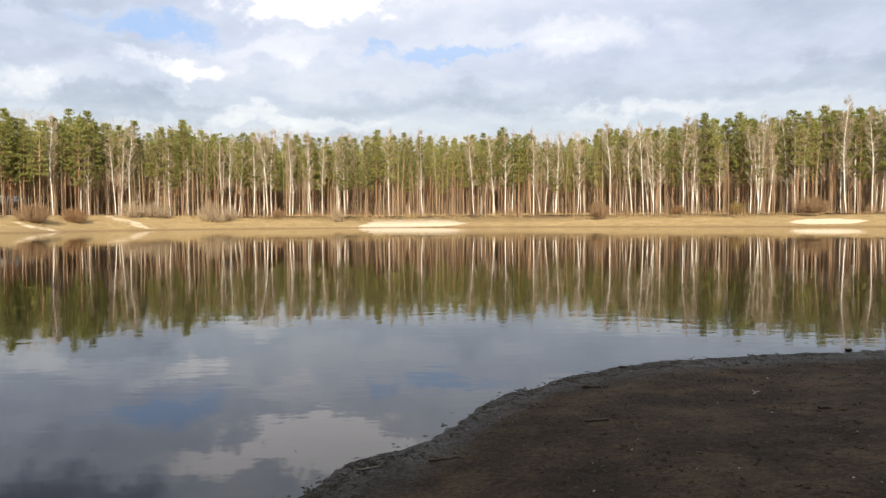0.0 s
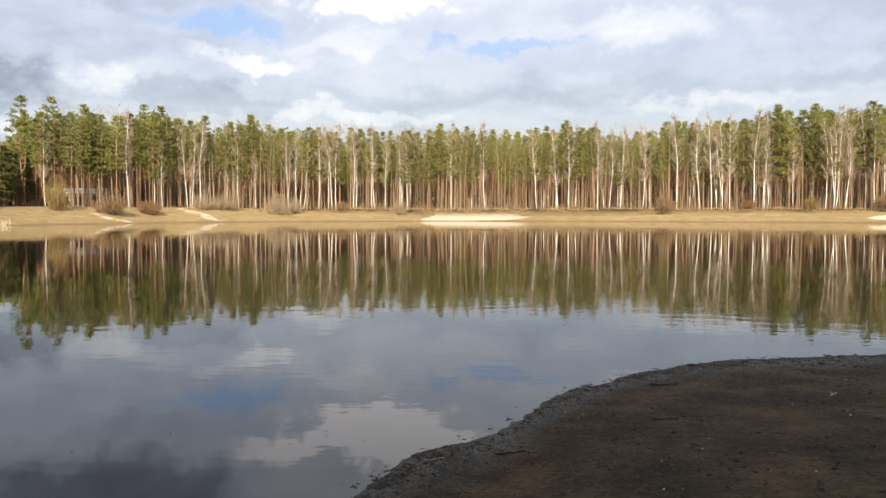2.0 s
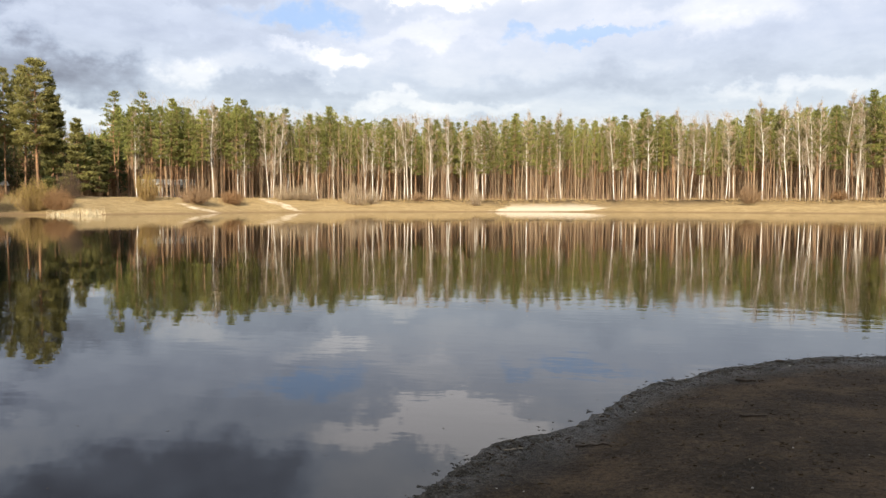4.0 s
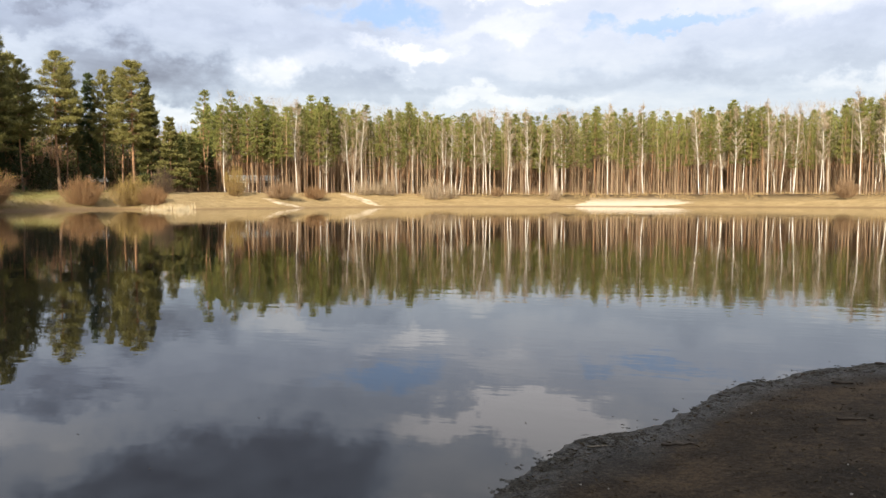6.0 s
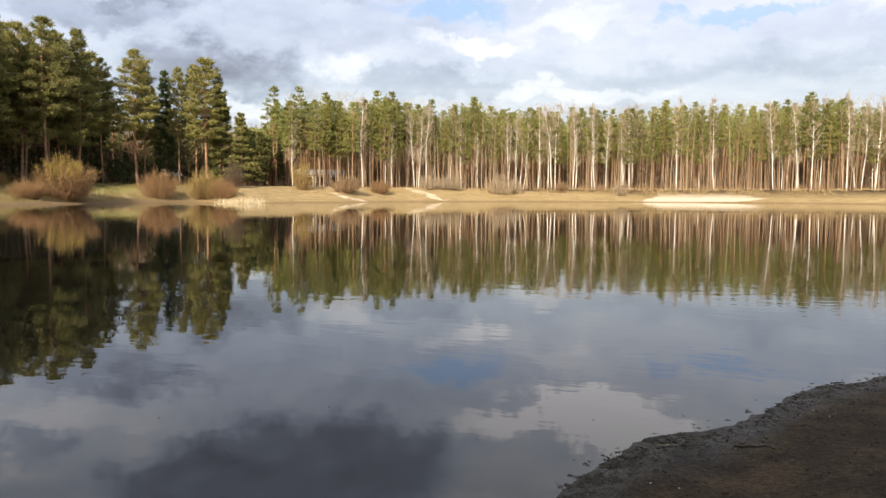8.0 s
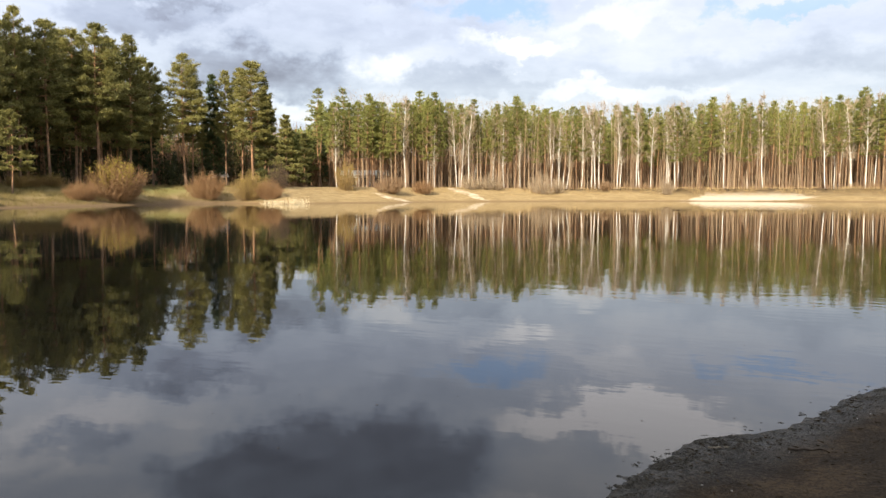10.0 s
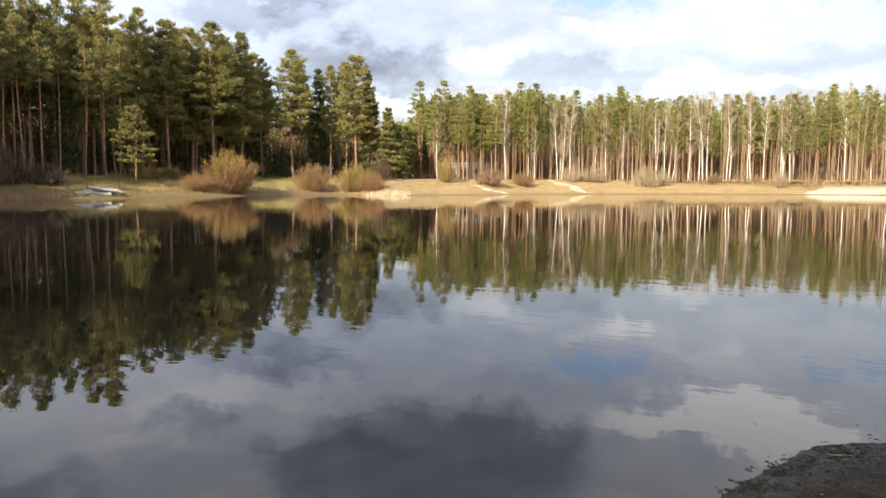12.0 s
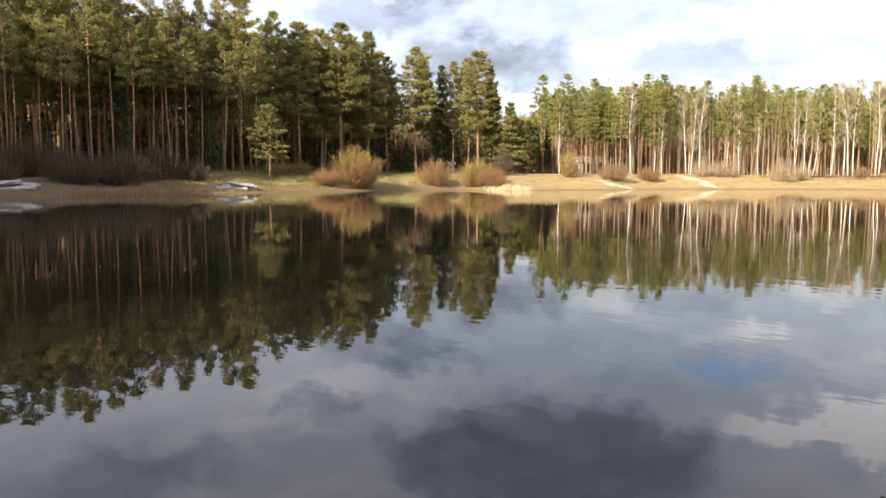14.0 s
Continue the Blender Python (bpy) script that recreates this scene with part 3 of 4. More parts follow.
YOUNG_PINE = pine_meshes(76, 0.30, 6.0, tufts=46, leaf=0.52, needles=PINE_NEAR, whorls=11, dead=4, old=True, stem_size=0.22)
SPRUCES = [pine_meshes(80 + k, 0.06, 3.0, tufts=13, leaf=0.6, needles=SPRUCE, whorls=22, per=6, dead=2, droop=0.3) for k in range(2)]
BIRCHES = [birch_meshes(90 + k, boughs=(40, 34, 46, 30, 38)[k], fork=(0, 0, 0, 0, 0.12)[k]) for k in range(5)]


def tree_pose(az, d, height, turn, lean=0.0, lean_to=0.0, wide=1.0):
    """Stands a 20 m tree mesh at a bearing; lean: degrees to the watcher's left."""
    p = polar(az, d, ground_at(az, d))
    size = height / 20.0
    tilt = Matrix.Rotation(radians(lean), 4, Vector((math.cos(radians(az)), math.sin(radians(az)), 0)).cross(Vector((0, 0, 1))))
    return Matrix.Translation(p) @ tilt @ Matrix.Rotation(turn, 4, "Z") @ Matrix.Diagonal((size * wide, size * wide, size, 1))


def plant_pine(az, d, height, meshes, label, group, lean=0.0, wide=1.0):
    trunk, crown = meshes
    return thing("pine_tree", tree_pose(az, d, height, RNG.uniform(0, 6.28), lean, wide=wide),
                 [("trunk", trunk, "scaly orange-brown trunk"), ("crown", crown, "green needle crown")], label, "tree", group)


def plant_stand(name, label, places):
    """Many alike pines, too far in or out of sight to count: (bearing, distance, height, width) each."""
    stems, crowns = Soup(), Soup()
    for k, (az, d, height, wide) in enumerate(places):
        m = np.array(tree_pose(az, d, height, RNG.uniform(0, 6.28), wide=wide))
        for soup, data in zip((stems, crowns), COARSE_PINES[k % 3]):
            points, faces = np.empty(len(data.vertices) * 3), np.empty(len(data.polygons) * 3, int)
            data.vertices.foreach_get("co", points)
            data.polygons.foreach_get("vertices", faces)
            soup.add(points.reshape(-1, 3) @ m[:3, :3].T + m[:3, 3], faces)
    tagged(new(name + "_stems", stems.mesh(name + "_stems", PINE_BARK, True)), "bare trunks of the " + label, "trees", kind="stuff")
    tagged(new(name + "_crowns", crowns.mesh(name + "_crowns", PINE_NEAR)), "green needle crowns of the " + label, "trees", kind="stuff")


def plant_birch(az, d, height, lean=0.0, kind=None, wide=1.0, label="slender leafless birch with a white trunk at the forest edge"):
    trunk, crown = BIRCHES[int(RNG.integers(0, 5)) if kind is None else kind]
    return thing("birch_tree", tree_pose(az, d, height, RNG.uniform(0, 6.28), lean, wide=wide),
                 [("trunk", trunk, "white birch trunk"), ("crown", crown, "bare brown twigs")], label, "tree", "birches along the far bank")


def top_height(az, d, el):
    """Height of a tree whose tip stands at that elevation."""
    return EYE + d * math.tan(radians(el)) - ground_at(az, d)


# the skyline of the far wood: bearing and elevation of the tips
SKY_AZ = [-38, -33, -29, -25, -21, -18.5, -16, -12, -9, -4.7, -1, 2, 4, 8, 11, 15, 17.2, 19, 21, 24, 26, 28, 30, 34]
SKY_EL = [7.4, 7.4, 7.5, 7.4, 7.4, 7.3, 6.8, 6.7, 6.1, 6.8, 6.2, 6.6, 6.7, 6.2, 6.5, 6.5, 6.8, 7.2, 6.8, 7.0, 7.6, 7.0, 7.2, 7.0]


def wood_edge(az):
    return float(far_shore(az) + bank_width(az))


def plant_far_wood():
    for row, (gap, inset) in enumerate(((1.22, 3.0), (1.1, 8.0))):
        az = -37.0 + 0.4 * row
        while az < 33.5:
            d = wood_edge(az) + inset + RNG.uniform(-2, 2.4)
            el = np.interp(az, SKY_AZ, SKY_EL) - abs(RNG.normal()) * 0.5 - 0.13 - 0.2 * (abs(az) > 16)
            plant_pine(az, d, top_height(az, d, el), FAR_PINES[int(RNG.integers(0, 7))],
                       "tall slim pine with orange trunk in the far wood", "pines of the far wood", RNG.normal() * 0.7, RNG.uniform(0.85, 1.2))
            az += gap * RNG.uniform(0.35, 1.3) * 0.75


def plant_listed():
    # pines that stand out on the skyline
    for az, el in ((30.2, 7.55), (26.3, 7.75), (25.2, 7.65), (19.1, 7.35), (33.7, 7.85), (32.0, 7.9), (30.0, 7.25), (-19.3, 7.85),
                   (-21.5, 7.8), (-27.0, 7.9), (-25.0, 7.75), (-4.7, 7.05), (4.9, 6.9), (22.2, 7.15)):
        d = wood_edge(az) + 5
        plant_pine(az, d, top_height(az, d, el - (0.25 if az > -15 else 0.5)), FAR_PINES[int(RNG.integers(0, 7))],
                   "tall pine standing above the skyline of the far wood", "pines of the far wood", RNG.normal() * 0.4, 1.15)
    # white birches along the wood's edge: bearing, elevation of the tip, lean, kind
    west = ((27.4, 7.0, 0, 0), (25.7, 5.2, 1, 1), (25.2, 5.0, -1, 3), (23.5, 5.8, 4, 1), (23.2, 5.6, -3, 3), (22.6, 6.4, -2, 0), (19.9, 5.5, 0, 3),
            (18.7, 4.4, 0, 1), (16.3, 5.6, 2, 4), (15.8, 5.7, -1, 1), (15.2, 5.0, -4, 3), (14.1, 6.0, 0, 3), (13.1, 6.3, 5, 0), (12.8, 6.5, -2, 2))
    middle = ((11.5, 6.3, 0, 0), (11.3, 5.6, 1, 3), (10.1, 6.4, 0, 1), (9.9, 6.0, 1, 3), (9.1, 5.6, -2, 1), (7.4, 6.2, 1, 2), (7.2, 6.3, -1, 0), (4.05, 6.7, 0, 2),
              (1.5, 6.6, 1, 3), (-2.4, 6.2, 4, 1), (-3.9, 6.0, 4, 3), (-4.8, 6.2, 0, 0), (-6.9, 6.6, 0, 2), (-7.8, 5.9, -2, 0), (-8.6, 6.2, -2, 1))
    east = ((-10.2, 6.2, 0, 2), (-12.6, 6.9, 2, 0), (-14.2, 6.6, 3, 0), (-15.0, 6.8, 3, 1), (-15.7, 6.4, 2, 4), (-16.2, 6.7, 0, 2), (-17.8, 7.1, -2, 0),
            (-18.4, 4.9, -4, 3), (-20.3, 4.8, 0, 1), (-22.3, 6.2, 1, 2), (-22.8, 6.3, 0, 4), (-23.5, 5.6, -3, 0), (-25.2, 5.9, 0, 3), (-28.3, 7.7, 0, 2),
            (-28.8, 5.5, 0, 3), (-29.8, 6.9, 1, 0), (-31.5, 7.0, 0, 2))
    for stretch in (west, middle, east):
        for az, el, lean, kind in stretch:
            d = wood_edge(az) + RNG.uniform(0.2, 2.2)
            plant_birch(az, d, top_height(az, d, el), lean, kind, 1.0)
    for _ in range(44):
        az = RNG.uniform(-34, 24)
        d = wood_edge(az) + RNG.uniform(3, 9)
        plant_birch(az, d, top_height(az, d, np.interp(az, SKY_AZ, SKY_EL) - RNG.uniform(0.2, 1.8)), RNG.normal() * 1.8)
    plant_birch(32.6, wood_edge(32.6) + 1, top_height(32.6, wood_edge(32.6) + 1, 6.2), 0, 3)


def plant_left_wood():
    tall = ((38.7, 14, 10.0, 0, 1.3), (39.5, 17, 9.5, 1, 1.0), (37.9, 17, 9.0, 2, 0.8), (40.6, 16, 9.3, 1, 0.8), (43.4, 13, 10.3, 1, 1.2), (43.0, 17, 9.6, 0, 0.85), (42.2, 22, 7.8, 1, 0.7), (45.6, 16, 9.6, 4, 0.9), (47.2, 14, 11.7, 2, 1.0),
            (48.2, 18, 11.4, 0, 1.15), (49.1, 13, 12.25, 4, 1.2), (50.6, 17, 11.8, 2, 1.15), (52.1, 14, 12.2, 0, 1.05), (53.9, 15, 12.6, 1, 0.8), (51.4, 22, 11.7, 4, 1.2),
            (56.3, 14, 13.9, 2, 0.95), (57.7, 16, 13.6, 0, 0.95), (59.3, 14, 13.2, 4, 0.9), (60.9, 15, 14.2, 1, 1.0), (62.6, 17, 13.9, 2, 0.9), (64.0, 14, 14.3, 0, 0.95),
            (65.5, 16, 14.8, 3, 1.0), (67.2, 14, 15.7, 4, 1.0), (68.4, 18, 15.0, 2, 1.0), (69.7, 14, 14.6, 1, 0.95), (71.2, 15, 15.3, 0, 1.0), (72.6, 15, 15.0, 2, 1.0))
    for az, inset, el, kind, wide in tall:
        d = float(far_shore(az) + bank_width(az)) + inset - 12
        plant_pine(az, d, top_height(az, d, el - (0.68 if az < 46 else 1.05 if az < 53 else 0.8 if az < 55 else 0.4 if az < 59 else 0.9)), TALL_PINES[kind] if az > 62 or (az > 55 and kind != 2) else DENSE_PINES[kind % 3], "tall old pine with dense dark crown on the side shore", "old pines on the side shore", RNG.normal() * 0.5, wide)
    for k in range(20):
        az = 55.4 + k * 1.08 + RNG.uniform(-0.5, 0.5)
        d = float(far_shore(az) + bank_width(az)) + RNG.uniform(-4.5, -0.5)
        plant_pine(az, d, RNG.uniform(16, 20.5), BARE_PINES[k % 3], "slim pine with a bare sunlit orange trunk", "old pines on the side shore", RNG.normal() * 0.8, RNG.uniform(0.8, 1.1))
    edge = lambda az: float(far_shore(az) + bank_width(az))
    places = [(az, edge(az) + RNG.uniform(1, 24), RNG.uniform(17.5, 22), RNG.uniform(0.8, 1.0)) for az in RNG.uniform(54, 90, 38)]
    places += [(az, edge(az) + RNG.uniform(10, 34), RNG.uniform(13, 20) if az > 44 else RNG.uniform(9, 14), 0.9) for az in RNG.uniform(36, 54, 26)]
    for k in range(44):
        az = 45.6 + 0.6 * k + RNG.uniform(-0.2, 0.2)
        d = edge(az) + RNG.uniform(6, 13)
        places.append((az, d, top_height(az, d, np.interp(az, (45, 47, 54, 55, 72), (8.2, 10.2, 10.8, 11.2, 12.4)) - RNG.uniform(0, 1.4)), RNG.uniform(1.0, 1.25)))
    plant_stand("inner_wood", "old pines behind the side shore", places)
    for az, inset, el, wide in ((36.3, 20, 5.6, 1.0), (37.6, 22, 7.0, 0.8), (35.0, 26, 4.3, 1.1)):
        d = float(far_shore(az)) + inset
        plant_pine(az, d, top_height(az, d, el), SMALL_PINES[int(RNG.integers(0, 2))], "small bushy pine branched down to the ground", "old pines on the side shore", 0, wide)
    d = float(far_shore(54.4)) + 13.5
    plant_pine(54.4, d, top_height(54.4, d, 5.3), YOUNG_PINE, "young sunlit pine with a broad open crown", "old pines on the side shore")
    for az, inset, el in ((41.5, 24, 8.3), (37.9, 27, 7.2), (46.3, 26, 8.0), (34.6, 30, 3.6), (33.6, 30, 3.9), (58.5, 24, 7.5), (64.5, 24, 7.0)):
        d = float(far_shore(az)) + inset
        trunk, crown = SPRUCES[int(RNG.integers(0, 2))]
        thing("spruce_tree", tree_pose(az, d, top_height(az, d, el), RNG.uniform(0, 6), wide=0.8), [("trunk", trunk, ""), ("crown", crown, "dark needle crown")],
              "dark narrow spruce among the pines", "tree", "spruces in the side wood")


def plant_near_wood():
    """Unseen pines set behind the watcher so that the near beach lies in shade."""
    places = [((az + 180) % 360 - 180, RNG.uniform(9, 32), RNG.uniform(19, 24), 1.7) for az in RNG.uniform(148, 212, 36)]
    places += [((az + 180) % 360 - 180, RNG.uniform(16, 36), RNG.uniform(18, 23), 1.7) for az in RNG.uniform(212, 250, 8)]
    plant_stand("near_wood", "tall old pines behind the near beach", places)


def plant_shading_wood():
    """Unseen trees past the view, added to cast shade on the side shore."""
    places = [(az, RNG.uniform(64, 92), RNG.uniform(20, 23), 1.7) for az in RNG.uniform(84, 108, 38)]
    places += [(az, RNG.uniform(70, 80), RNG.uniform(13, 16), 1.5) for az in RNG.uniform(76.5, 86, 8)]
    plant_stand("outer_wood", "unseen tall pines added to shade the side shore", places)


def build_deep_woods():
    """The uncountable stems and crowns deep in the woods."""
    rng = np.random.default_rng(5)
    stems, side_stems, crowns, side_crowns = Soup(), Soup(), Soup(), Soup()
    for k in range(1900):
        az = rng.uniform(-40, 36) if k < 1350 else rng.uniform(34, 88)
        edge = wood_edge(az)
        inset = rng.uniform(10, 75) if az < 36 else rng.uniform(18, 75)
        d = edge + inset
        el = np.interp(az, SKY_AZ, SKY_EL) - 0.35 if az < 34 else np.interp(az, (34, 37, 44, 48, 60), (5.0, 4.4, 6.5, 9.0, 12.0))
        h = min(top_height(az, d, el) * rng.uniform(0.72, 1.0), 23)
        p = np.array(polar(az, d, ground_at(az, d)))
        sway = rng.normal(size=3) * np.array([0.4, 0.4, 0])
        thick = rng.uniform(0.07, 0.17)
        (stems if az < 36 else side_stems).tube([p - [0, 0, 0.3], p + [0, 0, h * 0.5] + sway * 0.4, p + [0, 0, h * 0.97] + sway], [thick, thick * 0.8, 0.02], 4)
        count = 80 if az < 36 else 170
        v = rng.random(count)
        low = rng.uniform(0.42, 0.66) if az < 36 else rng.uniform(0.0, 0.35)
        turn, reach = rng.uniform(0, 6.28, count), 1.9 * (1 - v) ** 0.6 * np.sqrt(rng.random(count)) + 0.15
        base = p + np.stack([reach * np.cos(turn), reach * np.sin(turn), h * (low + (1 - low) * v)], 1)
        size = 1.15 if az < 36 else 0.7
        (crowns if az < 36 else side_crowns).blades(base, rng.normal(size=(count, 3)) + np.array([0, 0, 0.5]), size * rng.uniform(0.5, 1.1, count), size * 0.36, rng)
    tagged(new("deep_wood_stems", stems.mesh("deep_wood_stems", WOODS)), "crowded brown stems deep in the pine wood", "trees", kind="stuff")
    tagged(new("deep_wood_crowns", crowns.mesh("deep_wood_crowns", PINE_FAR)), "dark green needle crowns deep in the pine wood", "trees", kind="stuff")
    tagged(new("deep_wood_stems", side_stems.mesh("deep_wood_stems", SIDE_STEM)), "brown stems deep in the side wood, coloured dark for shade", "trees", kind="stuff")
    tagged(new("deep_wood_crowns", side_crowns.mesh("deep_wood_crowns", SIDE_NEEDLES)), "conifer crowns deep in the side wood, coloured dark for shade", "trees", kind="stuff")
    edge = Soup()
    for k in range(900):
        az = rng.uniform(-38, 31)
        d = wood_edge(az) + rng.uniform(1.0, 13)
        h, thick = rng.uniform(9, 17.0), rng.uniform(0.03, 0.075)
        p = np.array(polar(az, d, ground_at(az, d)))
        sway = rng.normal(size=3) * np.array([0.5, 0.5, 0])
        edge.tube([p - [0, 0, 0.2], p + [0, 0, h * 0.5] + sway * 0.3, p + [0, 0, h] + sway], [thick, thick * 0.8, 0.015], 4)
    tagged(new("edge_stems", edge.mesh("edge_stems", EDGE_STEM)), "thin orange-brown stems along the edge of the wood, coloured pale for sunlight", "trees", kind="stuff")
    low = Soup()
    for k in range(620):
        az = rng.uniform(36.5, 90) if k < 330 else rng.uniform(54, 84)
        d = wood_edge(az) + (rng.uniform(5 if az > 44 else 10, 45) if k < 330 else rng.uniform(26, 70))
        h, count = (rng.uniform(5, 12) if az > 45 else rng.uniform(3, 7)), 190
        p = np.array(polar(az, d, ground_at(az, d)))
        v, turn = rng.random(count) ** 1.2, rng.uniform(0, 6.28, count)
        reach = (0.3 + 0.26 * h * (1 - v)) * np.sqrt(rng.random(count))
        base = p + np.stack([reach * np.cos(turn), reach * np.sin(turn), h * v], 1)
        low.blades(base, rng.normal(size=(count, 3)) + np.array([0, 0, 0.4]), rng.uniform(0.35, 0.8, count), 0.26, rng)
    tagged(new("young_conifers", low.mesh("young_conifers", SIDE_NEEDLES)), "young conifers crowding under the side wood, coloured dark for shade", "trees", kind="stuff")
    haze = Soup()
    count = 85000
    az = rng.uniform(-40, 33, count)
    d = far_shore(az) + bank_width(az) + rng.uniform(0.8, 13, count)
    x, y = -d * np.sin(np.radians(az)), d * np.cos(np.radians(az))
    high = land(az, d) + 17.5 * rng.random(count) ** 0.85
    keep = rough(x, y, 5.0, 2) + 0.5 * rough(x, high, 4.0, 2) > -0.15
    base = np.stack([x, y, high], 1)[keep]
    n = len(base)
    haze.blades(base, rng.normal(size=(n, 3)) * 0.5 + np.array([0, 0, 0.8]), rng.uniform(0.5, 1.4, n), 0.035, rng)
    tagged(new("birch_brush", haze.mesh("birch_brush", BIRCH_TWIG)), "haze of bare tan birch twigs between the pines", "twigs", kind="stuff")
    thick = Soup()
    count = 46000
    az = rng.uniform(-42, 46, count)
    d = far_shore(az) + bank_width(az) + rng.uniform(26, 90, count)
    base = np.stack([-d * np.sin(np.radians(az)), d * np.cos(np.radians(az)), land(az, d) - 0.1], 1)
    thick.blades(base, rng.normal(size=(count, 3)) * 0.12 + np.array([0, 0, 1.0]), rng.uniform(4.0, 15.0, count), rng.uniform(0.15, 0.45, count), rng)
    # Broad blades in shade-dark colour fill the sky gaps of the side wood.
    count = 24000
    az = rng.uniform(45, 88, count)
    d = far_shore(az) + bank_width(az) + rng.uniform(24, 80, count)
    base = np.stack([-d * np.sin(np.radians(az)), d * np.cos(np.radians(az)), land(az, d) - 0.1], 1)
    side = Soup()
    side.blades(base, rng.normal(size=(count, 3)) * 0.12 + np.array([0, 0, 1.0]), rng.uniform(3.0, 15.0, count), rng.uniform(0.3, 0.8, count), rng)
    tagged(new("side_thicket", side.mesh("side_thicket", SIDE_STEM)), "saplings crowded deep in the side wood, coloured dark for shade", "thicket", kind="stuff")
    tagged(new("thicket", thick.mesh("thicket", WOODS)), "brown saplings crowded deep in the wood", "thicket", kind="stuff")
    brush = Soup()
    count = 26000
    az = rng.uniform(-40, 90, count)
    d = far_shore(az) + bank_width(az) + rng.uniform(1.5, 60, count)
    x, y = -d * np.sin(np.radians(az)), d * np.cos(np.radians(az))
    z = land(az, d)
    keep = rough(x, y, 9.0, 3) > -0.25
    base = np.stack([x, y, z - 0.05], 1)[keep]
    n = len(base)
    brush.blades(base, rng.normal(size=(n, 3)) * 0.28 + np.array([0, 0, 1.0]), rng.uniform(0.5, 3.0, n), 0.075, rng)
    tagged(new("undergrowth", brush.mesh("undergrowth", BROWN_TWIG)), "bare brown undergrowth between the trunks", "undergrowth", kind="stuff")


plant_far_wood()
plant_listed()
plant_left_wood()
plant_near_wood()
plant_shading_wood()
build_deep_woods()


# ---- bushes ----
def bush_meshes(seed, twig, stems=90, leaves=6300, bud=0.0, lean=0.0):
    """A multi-stemmed bush one metre in radius and height, grown from one stool."""
    rng = np.random.default_rng(seed)
    wood, twigs, buds = Soup(), Soup(), Soup()
    per = leaves // stems
    for k in range(stems):
        turn = rng.uniform(0, 6.28)
        out = math.sqrt(rng.random()) * 0.92
        tall = (1.0 - 0.62 * out ** 2.2) * rng.uniform(0.72, 1.08)
        g = np.linspace(0, 1, 5)
        foot = np.array([math.cos(turn), math.sin(turn), 0]) * out * 0.45 * rng.random()
        line = foot + np.stack([math.cos(turn) * out * g ** 0.6 * 0.72, math.sin(turn) * out * g ** 0.6 * 0.72, tall * g ** 1.15 - 0.02], 1)
        line[:, 0] += lean * g ** 2
        wood.tube(line, 0.007 * (1 - g) + 0.0022, 3)
        g = rng.uniform(0.08, 1.0, per)
        base = np.stack([np.interp(g, np.linspace(0, 1, 5), line[:, c]) for c in range(3)], 1)
        base += rng.normal(size=(per, 3)) * np.array([0.055, 0.055, 0.035])
        base[:, 2] = np.maximum(base[:, 2], 0.0)
        way = rng.normal(size=(per, 3)) * 0.6 + (line[-1] - line[0]) * 0.7 + np.array([0, 0, 0.35])
        twigs.blades(base, way, rng.uniform(0.08, 0.24, per), 0.0105, rng)
        if bud and tall > 0.66:
            m = int(per * bud * 2.2)
            g = rng.uniform(0.6, 1.05, m)
            base = np.stack([np.interp(g, np.linspace(0, 1, 5), line[:, c]) for c in range(3)], 1) + rng.normal(size=(m, 3)) * 0.05
            buds.blades(base, rng.normal(size=(m, 3)) + np.array([0, 0, 0.4]), 0.034, 0.014, rng)
    meshes = [("stem_clump", wood.mesh("bush_stems", BROWN_TWIG), ""), ("twig_crown", twigs.mesh("bush_twigs", twig), "dense fine bare twigs")]
    if bud:
        meshes.append(("bud_crown", buds.mesh("bush_buds", BUD), "yellow-green catkins and buds"))
    return meshes


LOW_BUSH = bush_meshes(8, BROWN_TWIG, 26, 800)
GOLD_BUSH, MIXED_BUSH = bush_meshes(1, GOLD_TWIG, bud=0.16), bush_meshes(2, RED_TWIG, bud=0.6)
RED_BUSH, BROWN_BUSH = bush_meshes(3, RED_TWIG), bush_meshes(4, BROWN_TWIG)
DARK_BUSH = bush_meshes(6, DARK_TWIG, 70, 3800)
THIN_BUSH, AIRY_BUSH = bush_meshes(5, BIRCH_TWIG, 50, 2600), bush_meshes(9, GOLD_TWIG, 60, 3200, bud=0.3)


def plant_bush(az, d, radius, height, meshes, label, group="bushes on the banks"):
    p = polar(az, d, ground_at(az, d) - 0.03)
    m = Matrix.Translation(p) @ Matrix.Rotation(RNG.uniform(0, 6.28), 4, "Z") @ Matrix.Diagonal((radius, radius, height, 1))
    thing("bush", m, meshes, label, "bush", group)


